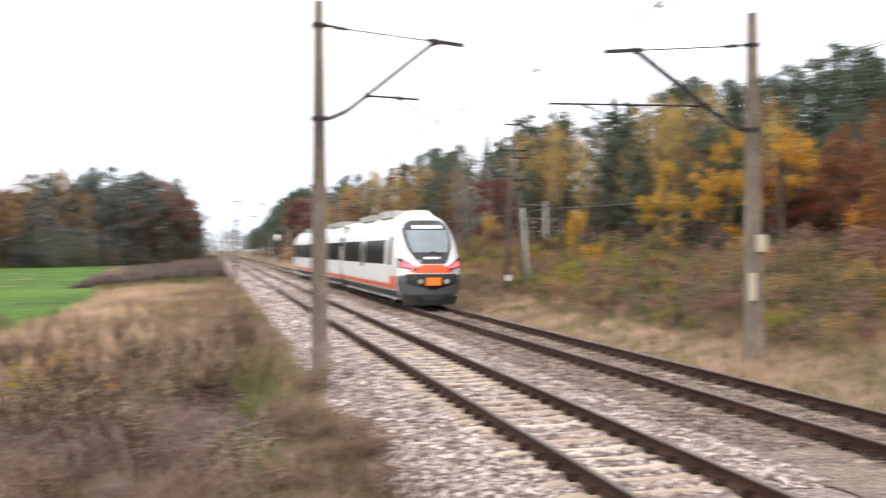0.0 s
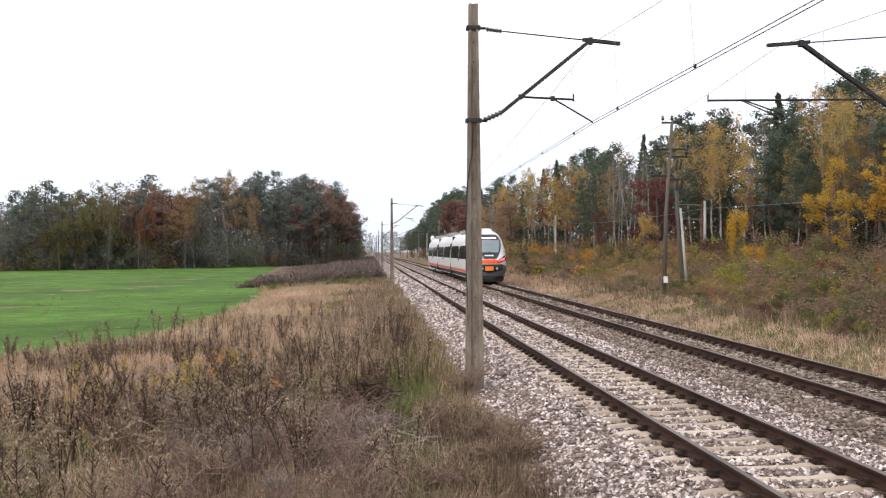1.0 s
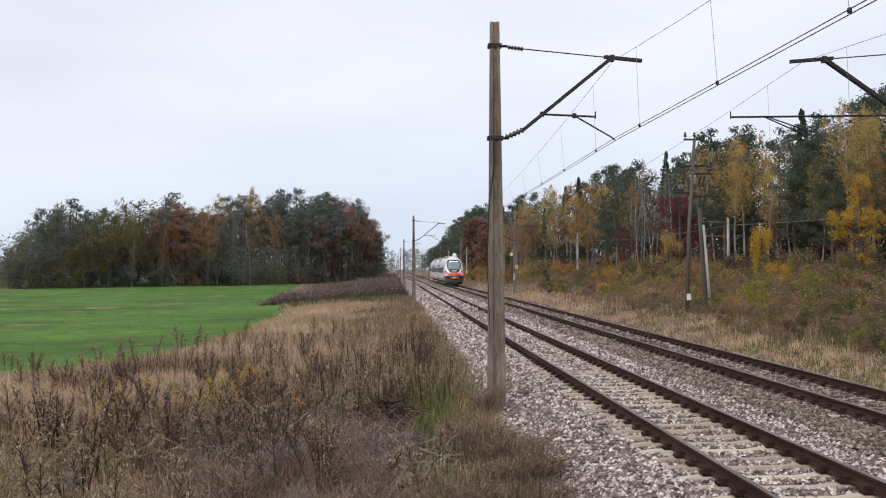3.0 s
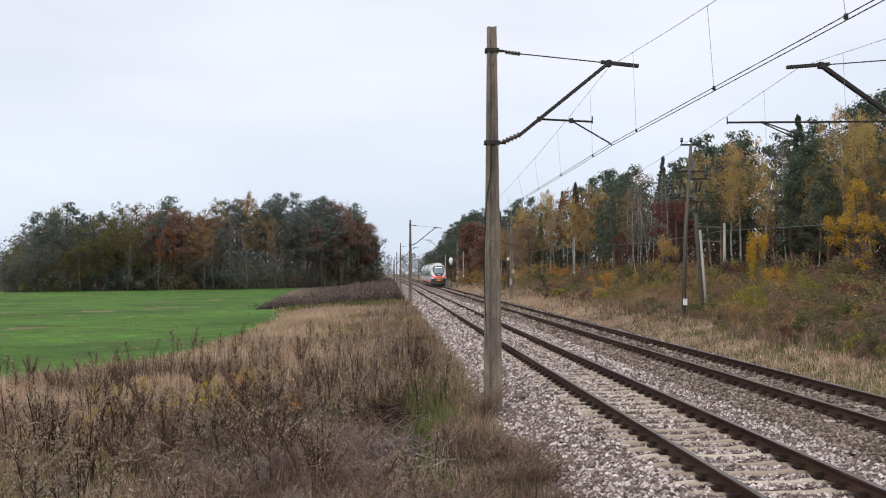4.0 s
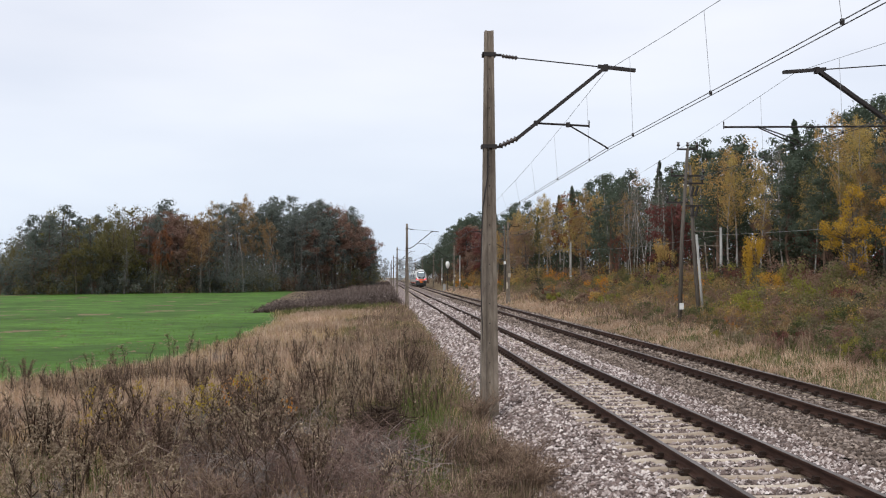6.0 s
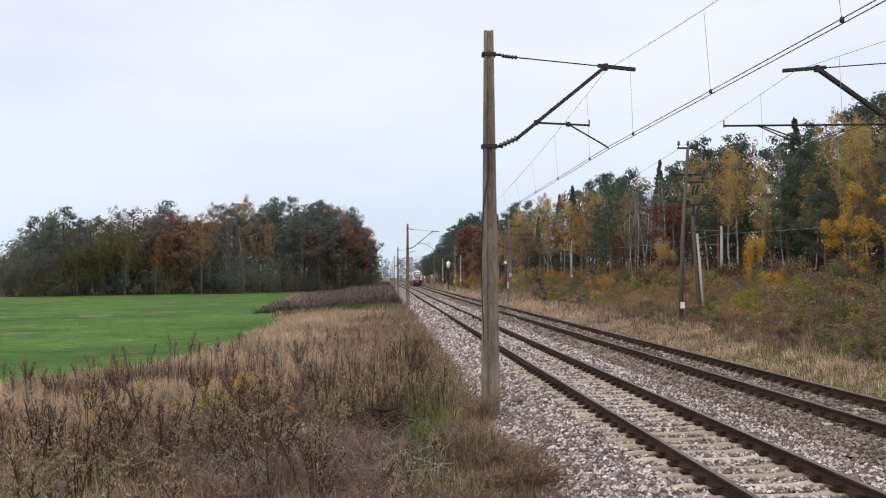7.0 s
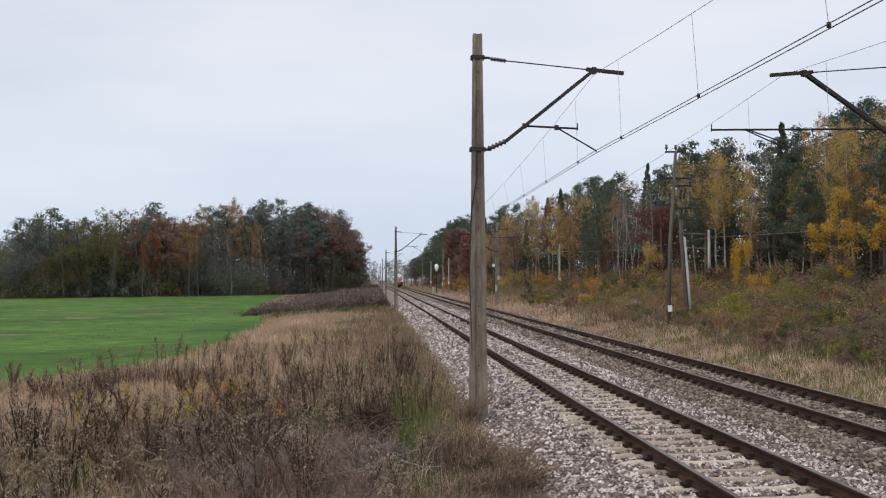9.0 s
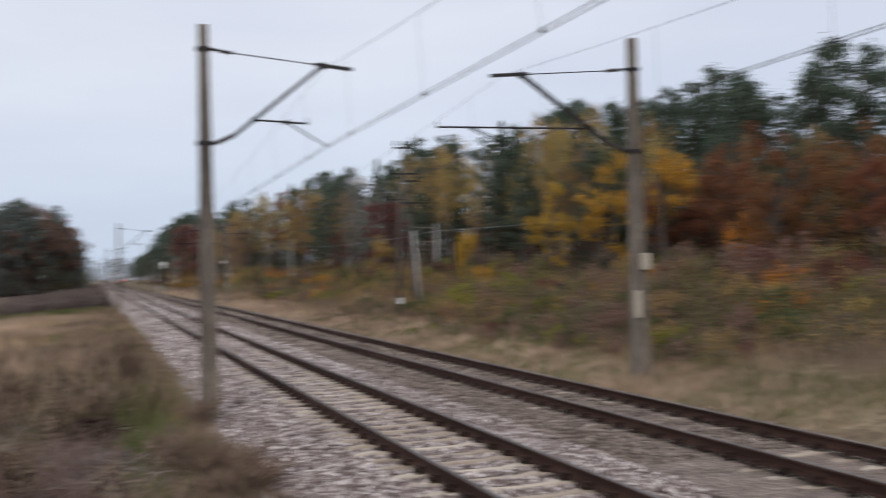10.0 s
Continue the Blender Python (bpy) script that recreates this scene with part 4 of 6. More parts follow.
def scatter(n, x0, x1, y0, y1, keep):
    """Places thinned out with distance; keep gives a chance between 0 and 1."""
    y = y0 * (y1 / y0) ** rng.random(n)
    x = rng.uniform(x0, x1, n)
    ok = rng.random(n) < keep(x, y)
    return x[ok], y[ok]


def weedy(x, y):
    """1 on the strip of weeds between the field and the track bed."""
    return ((x > field_edge(y) - 0.4 * smooth_noise(x, y, 1.5, 8)) & (x < 2.0 + 0.5 * smooth_noise(y, y, 2.2, 9) + np.clip((17.5 - y) * 0.22, 0, 1.1))).astype(float)


def near_mast(x, y):
    return np.clip((x + 1.2) / 2.0, 0, 1)


def tufts(name, cx, cy, per, h, w, mat, label, spread=0.12, lean=0.55, category="grass", bend=0.6):
    """Clumps of blades that lean out from their centres."""
    n = len(cx)
    hh = np.repeat(h * rng.uniform(0.55, 1.15, n), per) * rng.uniform(0.5, 1.1, n * per)
    x, y = np.repeat(cx, per) + rng.normal(0, spread, n * per), np.repeat(cy, per) + rng.normal(0, spread, n * per)
    return blades(name, x, y, hh, np.repeat(w, per), mat, label, lean, category, bend)


def blade_width(y, k):
    """Blade width that grows with distance, so that blades keep their width in the camera's view."""
    return k * np.clip(y / 16, 0.75, 4.0)


def low_near_heap(x, y):
    """Weeds are kept low before the twig heap, to open the camera's view of it."""
    return 1 - 0.66 * np.exp(-((x + 0.1) / 1.7) ** 2 - ((y - 16.5) / 4.5) ** 2)


def patch(x, y, scale, seed, cut=0.4, gain=3.0):
    return np.clip((smooth_noise(x, y, scale, seed) - cut) * gain, 0, 1)


def brambly(x, y):
    """1 in the dark tangle of brambles and cut twigs between the mast and the slope."""
    return np.clip(1.6 * np.exp(-((x + 1.3) / 2.3) ** 2 - ((y - 15.5) / 5.0) ** 2), 0, 1)


# matted dry grass over the whole strip
x, y = scatter(14000, -14, 3.0, 9.5, 97, lambda x, y: weedy(x, y) * (0.35 + 0.65 * patch(x, y, 2.0, 11, 0.3, 2)) * (1 - np.where(y < 22, 0.95, 0.45) * near_mast(x, y)) * (1 - 0.6 * brambly(x, y)))
tufts("dry_grass", x, y, 12, np.where(y < 26, 0.40, 0.5) * low_near_heap(x, y), blade_width(y, 0.013), M_DRY, "tan dry grass in tufts on the railway bank", 0.14, 0.75)
x, y = scatter(6500, -13, 0.3, 24, 95, lambda x, y: weedy(x, y) * patch(x, y, 6.0, 12, 0.3, 3))
tufts("straw_grass", x, y, 12, 0.62 * np.clip(0.55 + (x - field_edge(y)) / 3.5, 0.5, 1.1), blade_width(y, 0.0105), M_STRAW, "pale pinkish straw grass on the slope to the field", 0.28, 0.75)
x, y = scatter(5600, -12, -2.0, 12, 30, lambda x, y: weedy(x, y) * patch(x, y, 2.4, 18, 0.36, 4) * (1 - brambly(x, y)))
tufts("straw_grass", x, y, 10, 0.6, blade_width(y, 0.011), M_STRAW, "pale straw grass among the tall weeds", 0.12, 0.5)
x, y = scatter(9000, -9, 3.2, 9.5, 95, lambda x, y: weedy(x, y) * np.clip(patch(x, y, 2.3, 13, 0.45, 2.2) * 0.7 + 0.3 * near_mast(x, y), 0.06, 0.8))
tufts("green_grass", x, y, 12, 0.30, blade_width(y, 0.009), M_GREEN, "fading green grass among the weeds", 0.12, 0.6)
x, y = scatter(10500, -12, 3.1, 9.5, 60, lambda x, y: weedy(x, y) * (0.08 + 0.92 * patch(x, y, 2.6, 14, 0.44, 3.5)) * np.where((x > -3) & (y < 24), 1, 0.45))
tufts("withered_stems", x, y, 9, np.where(y < 26, 0.5, 0.68) * low_near_heap(x, y), blade_width(y, 0.0095), M_BROWN, "thicket of thin brown withered stems", 0.15, 0.5, "weeds", 0.1)
x, y = scatter(3000, -12, 2.0, 10, 45, lambda x, y: weedy(x, y) * patch(x, y, 1.3, 19, 0.5, 3))
tufts("grey_stems", x, y, 9, 0.55 * low_near_heap(x, y), blade_width(y, 0.007), M_TWIG, "tangle of grey dead stems", 0.16, 0.9, "weeds", 0.1)


def weed_geo(seed, h, branches, head):
    """A withered tall weed: stem, rising branches and clusters of seed heads."""
    r = random.Random(seed)
    stem, heads = Geo(), Geo()
    lean = (r.uniform(-0.12, 0.12) * h, r.uniform(-0.12, 0.12) * h)
    pts = [(lean[0] * f * f, lean[1] * f * f, h * f) for f in (0, 0.35, 0.7, 1)]
    stem.tube(pts, [0.012, 0.010, 0.007, 0.004], 4, False)
    for i in range(branches):
        f = r.uniform(0.4, 0.97)
        a, l = r.uniform(0, 6.283), h * r.uniform(0.10, 0.26) * (1.25 - f)
        p = Vector((lean[0] * f * f, lean[1] * f * f, h * f))
        q = p + Vector((math.cos(a) * l, math.sin(a) * l, l * r.uniform(0.6, 1.5)))
        stem.tube([p, q], [0.006, 0.003], 3, False)
        for j in range(head):
            c = q + Vector([r.gauss(0, 0.025) for _ in range(3)])
            for n in range(4):
                t = [c + Vector((r.gauss(0, 0.009), r.gauss(0, 0.009), r.gauss(0.004, 0.013))) for _ in range(3)]
                heads.add(t, [(0, 1, 2)])
    return stem, heads


def weed(seed, h, branches, head, head_mat, label):
    w = tagged(new("weed"), label, "weed", group="withered weeds on the bank")
    stem, heads = weed_geo(seed, h, branches, head)
    tagged(part("stem", stem, M_DARKWEED, w), kind="stuff")
    tagged(part("seed_plume", heads, head_mat, w, "fluffy seed heads"), kind="stuff")
    return w


WEEDS = [weed(s, h, b, n, m, lab) for s, h, b, n, m, lab in (
    (1, 1.15, 22, 4, M_FLUFF, "tall withered weed with pale fluffy seed heads"),
    (2, 1.0, 26, 3, M_FLUFF, "tall withered weed with pale fluffy seed heads"),
    (3, 0.9, 20, 3, M_BROWN, "dark withered weed with brown seed heads"),
    (4, 1.2, 22, 2, M_BROWN, "dark withered weed with brown seed heads"),
    (5, 0.75, 20, 5, M_FLUFF, "tall withered weed with pale fluffy seed heads"))]
wx, wy = scatter(820, -13, 1.3, 10.5, 44, lambda x, y: weedy(x, y) * np.clip((smooth_noise(x, y, 2.4, 15) - 0.25) * 1.8, 0.05, 1) * np.where((x > -2.2) & (y < 21), 0.3, 1))
order = np.argsort(wy)
wx, wy = wx[order], wy[order]
far_stems, far_heads = Geo(), Geo()
WEED_GEO = [(Geo().add([tuple(v.co) for v in w.children[0].data.vertices], [tuple(q.vertices) for q in w.children[0].data.polygons]),
             Geo().add([tuple(v.co) for v in w.children[1].data.vertices], [tuple(q.vertices) for q in w.children[1].data.polygons])) for w in WEEDS]
for i, (a, b) in enumerate(zip(wx, wy)):
    a, b = float(a), float(b)
    k = random.randrange(5)
    s = random.uniform(0.7, 1.2)
    m = pose(a, b, float(ground_z(a, b)) - 0.04, random.uniform(-14, 14), random.uniform(-14, 14), random.uniform(0, 360)) @ Matrix.Diagonal((s, s, s, 1))
    if i < 5:
        WEEDS[i].matrix_basis = m
    elif i < 300:
        repeat(WEEDS[k], m)
    else:
        for src, dst in zip(WEED_GEO[k], (far_stems, far_heads)):
            dst.add([m @ Vector(v) for v in src.v], src.f)
tagged(new("far_weed_stems", far_stems.mesh("far_weed_stems", M_DARKWEED)), "many withered brown weed stalks farther along the bank", "weeds", kind="stuff")
tagged(new("far_weed_heads", far_heads.mesh("far_weed_heads", M_FLUFF)), "pale seed heads of the farther weeds", "weeds", kind="stuff")

x, y = scatter(2400, -1.6, 2.0, 24, 100, lambda x, y: weedy(x, y) * (0.35 + 0.65 * patch(x, y, 3.0, 44, 0.35, 3)))
tufts("withered_stems", x, y, 10, 0.75, blade_width(y, 0.010), M_BROWN, "dark brown withered weeds beside the ballast", 0.2, 0.5, "weeds", 0.1)
x, y = scatter(4200, -2.4, 2.2, 20, 100, lambda x, y: weedy(x, y) * patch(x, y, 3.0, 45, 0.3, 3))
tufts("green_grass", x, y, 10, 0.5, blade_width(y, 0.010), M_GREEN, "dull olive grass beside the ballast", 0.2, 0.5)

# leafless shrubs of thin arching twigs
def dead_shrub(seed, mat, label):
    r = random.Random(seed)
    g = Geo()
    for i in range(70):
        a, l = r.uniform(0, 6.283), r.uniform(0.45, 1.0)
        out = r.uniform(0.15, 0.75) * l
        p = Vector((r.gauss(0, 0.07), r.gauss(0, 0.07), 0))
        d = Vector((math.cos(a), math.sin(a), 0))
        m1, q = p + d * out * 0.35 + Vector((0, 0, l * 0.55)), p + d * out + Vector((0, 0, l * r.uniform(0.6, 1.0)))
        g.tube([p, m1, q], [0.007, 0.0055, 0.0025], 3, False)
        for j in range(4):
            c = m1.lerp(q, r.random())
            e = c + Vector((r.gauss(0, 0.11), r.gauss(0, 0.11), r.gauss(0.08, 0.08)))
            g.tube([c, e], [0.004, 0.002], 3, False)
    return tagged(new("dead_shrub", g.mesh("dead_shrub", mat)), label, "shrub", group="leafless shrubs on the bank")


SHRUBS = [dead_shrub(1, M_BROWN, "leafless shrub of thin reddish-brown twigs"), dead_shrub(2, M_BROWN, "leafless shrub of thin reddish-brown twigs"),
          dead_shrub(3, M_TWIG, "leafless shrub of thin grey twigs")]
dice = random.Random(21)
for i in range(38):
    if i < 22:
        a, b = dice.uniform(-4.6, 2.2), 10.5 + 12 * dice.random() ** 1.2
    else:
        a, b = dice.uniform(-9.0, 1.6), dice.uniform(12, 40)
    if (a + 0.3) ** 2 + ((b - 17.0) / 2.6) ** 2 < 1.4 or (a > -0.9 and i % 3) or a > 2.0 + max(0, (17 - b) * 0.2) or a < float(field_edge(b)) + 1:
        continue
    s = dice.uniform(0.6, 1.05)
    m = pose(a, b, float(ground_z(a, b)) - 0.03, dice.uniform(-10, 10), dice.uniform(-10, 10), dice.uniform(0, 360)) @ Matrix.Diagonal((s * 1.15, s * 1.15, s, 1))
    if SHRUBS[i % 3].location.length == 0:
        SHRUBS[i % 3].matrix_basis = m
    else:
        repeat(SHRUBS[i % 3], m)

# dense cream plumes close by
def plume_weed(seed):
    r = random.Random(seed)
    w = tagged(new("goldenrod"), "withered goldenrod with a dense cream seed plume", "weed", group="plumed weeds on the bank")
    stem, heads = Geo(), Geo()
    h = 1.0
    bend = Vector((r.uniform(-0.15, 0.15), r.uniform(-0.15, 0.15), 0))
    stem.tube([(0, 0, 0), bend * 0.3 + Vector((0, 0, 0.5)), bend + Vector((0, 0, h))], [0.011, 0.009, 0.004], 4, False)
    for i in range(26):
        f = r.uniform(0.62, 1.0)
        p = bend * f * f + Vector((0, 0, h * f))
        a, l = r.uniform(0, 6.283), 0.26 * (1.12 - f) + 0.03
        d = Vector((math.cos(a), math.sin(a), 0))
        m1, q = p + d * l * 0.6 + Vector((0, 0, l * 0.5)), p + d * l + Vector((0, 0, l * 0.35))
        stem.tube([p, m1, q], [0.004, 0.003, 0.002], 3, False)
        for j in range(9):
            c = p.lerp(m1, r.random()) if r.random() < 0.4 else m1.lerp(q, r.random())
            for n in range(3):
                heads.add([c + Vector((r.gauss(0, 0.010), r.gauss(0, 0.010), r.gauss(0.012, 0.011))) for _ in range(3)], [(0, 1, 2)])
    for i in range(16):
        f = r.uniform(0.1, 0.6)
        p = bend * f * f + Vector((0, 0, h * f))
        a, l = r.uniform(0, 6.283), r.uniform(0.06, 0.14)
        d, e = Vector((math.cos(a), math.sin(a), -0.5)), Vector((-math.sin(a), math.cos(a), 0)) * 0.012
        stem.add([p, p + d * l * 0.5 + e, p + d * l, p + d * l * 0.5 - e], [(0, 1, 2, 3)])
    tagged(part("stem", stem, M_BROWN, w), kind="stuff")
    tagged(part("seed_plume", heads, M_FLUFF, w, "dense cream seed plume"), kind="stuff")
    return w


PLUMES = [plume_weed(i) for i in (1, 2, 3)]
dice = random.Random(33)
for i in range(95):
    if i < 50:
        a, b = dice.uniform(-7.2, -2.6), dice.uniform(10.8, 16.5)
    else:
        a, b = dice.uniform(-9.5, -0.5), dice.uniform(15, 34)
    s = dice.uniform(0.6, 1.0)
    m = pose(a, b, float(ground_z(a, b)) - 0.03, dice.uniform(-12, 12), dice.uniform(-12, 12), dice.uniform(0, 360)) @ Matrix.Diagonal((s * 1.2, s * 1.2, s, 1))
    if i < 3:
        PLUMES[i].matrix_basis = m
    else:
        repeat(PLUMES[i % 3], m)

# dark tangle beside the mast, spreading over the ballast's edge
for i in range(16):
    b = dice.uniform(11.8, 18.5)
    a = dice.uniform(1.0, 2.1 + max(0.0, (17.5 - b) * 0.2))
    s = dice.uniform(0.35, 0.7)
    repeat(SHRUBS[i % 2], pose(a, b, float(ground_z(a, b)) + 0.02, dice.uniform(-15, 15), dice.uniform(-15, 15), dice.uniform(0, 360)) @ Matrix.Diagonal((s * 1.4, s * 1.4, s, 1)))
x, y = rng.uniform(0.2, 2.4, 110), rng.uniform(11.5, 19, 110)
tufts("green_tuft", x, y, 14, 0.34, np.full(len(x), 0.009), M_GREEN, "green grass tufts round the mast foot", 0.1, 0.7)
cs = [(float(a), float(b), float(ground_z(a, b)) + float(c)) for a, b, c in zip(rng.uniform(-8.5, -3.2, 60), rng.uniform(10.5, 15, 60), rng.uniform(0.1, 0.5, 60))]
V, F = leaf_cloud(cs, 0.25, 40, 0.03, rng)
tagged(new("weed_leaves", array_mesh("weed_leaves", V, F, L_OLIVE)), "olive leaves at the feet of the weeds", "leaves", kind="stuff")

# heap of cut twigs beside the mast, with fresh grass round it
def twig_pile(name, cx, cy, w, d, h, count, mat, label, seed):
    g, r = Geo(), random.Random(seed)
    for i in range(count):
        a, f = r.uniform(0, 6.283), abs(r.gauss(0, 0.5))
        c = Vector((cx + math.cos(a) * f * w, cy + math.sin(a) * f * d, 0))
        c.z = float(ground_z(c.x, c.y)) + max(0.03, h * (1 - 0.75 * f * f)) * r.uniform(0.1, 1.0)
        t = Vector((r.gauss(0, 1), r.gauss(0, 1), r.gauss(0, 0.45))).normalized() * r.uniform(0.15, 0.5)
        k = Vector((r.gauss(0, 0.05), r.gauss(0, 0.05), r.uniform(0.0, 0.08)))
        g.tube([c - t, c + k, c + t], [0.010, 0.009, 0.004], 3, False)
    tagged(new(name, g.mesh(name, mat)), label, "twigs", kind="stuff")


twig_pile("twig_heap", -0.1, 18.9, 0.75, 0.8, 0.62, 620, M_DARKWEED, "dark heap of dead twigs in the weeds", 5)
twig_pile("twig_heap", -0.3, 16.3, 1.7, 2.4, 0.34, 900, M_TWIG, "low litter of pale grey cut twigs", 6)
twig_pile("brush_pile", -11.6, 101.5, 3.2, 1.2, 0.5, 300, M_DARKWEED, "dark strewn branches at the field's end", 7)
for cx, cy, sx, sy, n, h in ((0.56, 18.5, 0.22, 0.5, 1800, 0.5), (0.30, 16.6, 0.28, 0.7, 1500, 0.42), (0.95, 13.4, 0.35, 0.9, 1200, 0.38), (-4.7, 12.4, 0.45, 0.6, 2200, 0.55), (-5.6, 15.5, 0.9, 1.2, 1500, 0.6), (-3.2, 21.0, 0.5, 1.5, 900, 0.75), (0.8, 24.0, 0.5, 3.0, 1500, 0.6)):
    x, y = rng.normal(cx, sx, n), rng.normal(cy, sy, n)
    blades("green_tuft", x, y, rng.uniform(0.4, 1.0, len(x)) * h, 0.010, M_FRESH, "fresh green grass tuft among the withered weeds", 0.35)
# long pale bent grass round the foot of the mast
x, y = np.concatenate([rng.uniform(0.6, 2.4, 34), rng.uniform(-2.5, 0.8, 70)]), rng.uniform(12.5, 19.5, 104)
tufts("straw_tuft", x, y, 16, 0.55, np.full(len(x), 0.009), M_STRAW, "long pale bent grass round the mast foot", 0.10, 0.75)


def bramble(seed, mat, label):
    """Long thin canes that rise and arch over, with side twigs."""
    r = random.Random(seed)
    g = Geo()
    for i in range(46):
        a, l = r.uniform(0, 6.283), r.uniform(0.4, 1.0)
        d, side = Vector((math.cos(a), math.sin(a), 0)), Vector((-math.sin(a), math.cos(a), 0)) * r.gauss(0, 0.15)
        p = Vector((r.gauss(0, 0.3), r.gauss(0, 0.3), 0))
        top = r.uniform(0.5, 0.95) * l
        pts = [p, p + d * l * 0.25 + Vector((0, 0, top * 0.75)), p + d * l * 0.55 + side + Vector((0, 0, top)), p + d * l * 0.95 + side * 2 + Vector((0, 0, top * r.uniform(0.4, 0.95)))]
        g.tube(pts, [0.0045, 0.004, 0.003, 0.0015], 3, False)
        for j in range(9):
            c = pts[1].lerp(pts[3], r.random())
            g.tube([c, c + Vector((r.gauss(0, 0.1), r.gauss(0, 0.1), r.gauss(0.05, 0.09)))], [0.0028, 0.0012], 3, False)
    return tagged(new("bramble", g.mesh("bramble", mat)), label, "bramble", group="leafless brambles on the bank")


BRAMBLES = [bramble(1, M_CANE, "leafless tangle of arching purplish-brown canes"), bramble(2, M_CANE, "leafless tangle of arching purplish-brown canes"),
            bramble(3, M_TWIG, "leafless tangle of arching grey canes")]
dice = random.Random(57)
for i in range(34):
    a, b = (dice.gauss(-1.1, 0.9), dice.uniform(11.6, 18)) if i < 22 else (dice.gauss(-2.6, 1.2), dice.uniform(14, 24))
    sc = dice.uniform(0.7, 1.15)
    m = pose(a, b, float(ground_z(a, b)) - 0.02, dice.uniform(-8, 8), dice.uniform(-8, 8), dice.uniform(0, 360)) @ Matrix.Diagonal((sc, sc, sc, 1))
    if i < 3:
        BRAMBLES[i].matrix_basis = m
    else:
        repeat(BRAMBLES[2 if i % 6 == 0 else i % 2], m)

def mugwort(seed):
    """A clump of stiff dark stems with short side twigs and brown heads."""
    r = random.Random(seed)
    w = tagged(new("mugwort"), "clump of tall stiff dark-brown weed stalks with dull seed heads", "weed", group="dark stalk clumps on the bank")
    stem, heads = Geo(), Geo()
    for i in range(8):
        a, o, h = r.uniform(0, 6.283), r.uniform(0.05, 0.34), r.uniform(0.75, 1.15)
        d = Vector((math.cos(a), math.sin(a), 0))
        p = [d * (0.06 + o * f * f) + Vector((0, 0, h * f)) for f in (0, 0.4, 0.75, 1)]
        stem.tube(p, [0.013, 0.012, 0.009, 0.005], 4, False)
        for j in range(13):
            f = r.uniform(0.35, 1.0)
            c = d * (0.06 + o * f * f) + Vector((0, 0, h * f))
            b = r.uniform(0, 6.283)
            l = r.uniform(0.06, 0.17) * (1.3 - f * 0.6)
            e = c + Vector((math.cos(b) * l * 0.6, math.sin(b) * l * 0.6, l))
            stem.tube([c, e], [0.006, 0.003], 3, False)
            for n in range(11):
                q = c.lerp(e, r.uniform(0.4, 1.15)) + Vector((r.gauss(0, 0.016), r.gauss(0, 0.016), r.gauss(0, 0.02)))
                heads.add([q + Vector((r.gauss(0, 0.012), r.gauss(0, 0.012), r.gauss(0, 0.014))) for _ in range(3)], [(0, 1, 2)])
    tagged(part("stem", stem, M_DARKWEED, w), kind="stuff")
    tagged(part("seed_plume", heads, M_BROWN if seed % 2 else M_FLUFF, w, "dull brown seed heads" if seed % 2 else "pale seed heads"), kind="stuff")
    return w


MUGWORTS = [mugwort(i) for i in (1, 2, 3)]
dice = random.Random(63)
for i in range(44):
    b = 12.8 * (34 / 12.8) ** dice.random()
    a = dice.uniform(-0.36, -0.06) * b if i < 34 else dice.uniform(-0.06, 0.03) * b
    if a < float(field_edge(b)) + 0.3 or i >= 34 and b < 21:
        b = dice.uniform(22, 30)
        a = dice.uniform(-5, 0.6)
    sc = dice.uniform(0.8, 1.15)
    m = pose(a, b, float(ground_z(a, b)) - 0.03, dice.uniform(-5, 5), dice.uniform(-5, 5), dice.uniform(0, 360)) @ Matrix.Diagonal((sc, sc, sc, 1))
    if i < 3:
        MUGWORTS[i].matrix_basis = m
    else:
        repeat(MUGWORTS[i % 3], m)

x, y = rng.uniform(0.9, 3.0, 700), rng.uniform(11.0, 19, 700)
ok = x < 2.0 + np.clip((17.5 - y) * 0.2, 0, 1.0)
x, y = x[ok], y[ok]
tufts("dark_stems", x[::2], y[::2], 12, 0.5, np.full(len(x[::2]), 0.009), M_DARKWEED, "low dark withered weeds round the mast", 0.16, 0.6, "weeds", 0.2)
tufts("withered_stems", x, y, 10, 0.42, np.full(len(x), 0.008), M_BROWN, "low reddish-brown withered weeds round the mast", 0.14, 0.6, "weeds", 0.2)

# small dark weeds on the stones' edge
x, y = rng.uniform(2.0, 3.3, 40), rng.uniform(11.5, 17, 40)
tufts("ballast_weeds", x, y + 0.0, 6, 0.55, np.full(40, 0.008), M_DARKWEED, "thin dark stems growing out of the ballast's edge", 0.1, 0.3, "weeds", 0.1)

# stands of upright dark stalks
x, y = scatter(760, -9, 1.2, 13, 34, lambda x, y: weedy(x, y) * patch(x, y, 3.4, 71, 0.5, 4) * (1 - 0.7 * brambly(x, y)))
tufts("dark_stalks", x, y, 9, 1.0 * np.clip(y / 18, 0.8, 1.1), blade_width(y, 0.013), M_DARKWEED, "stands of upright dark brown stalks", 0.18, 0.22, "weeds", 0.1)
cs = np.stack([x, y, ground_z(x, y) + 0.75], -1)
V, F = leaf_cloud(cs, 0.16, 26, 0.022, rng, 1.6)
tagged(new("dark_seed_heads", array_mesh("dark_seed_heads", V, F, M_BROWN)), "brown seed heads on the upright stalks", "weeds", kind="stuff")

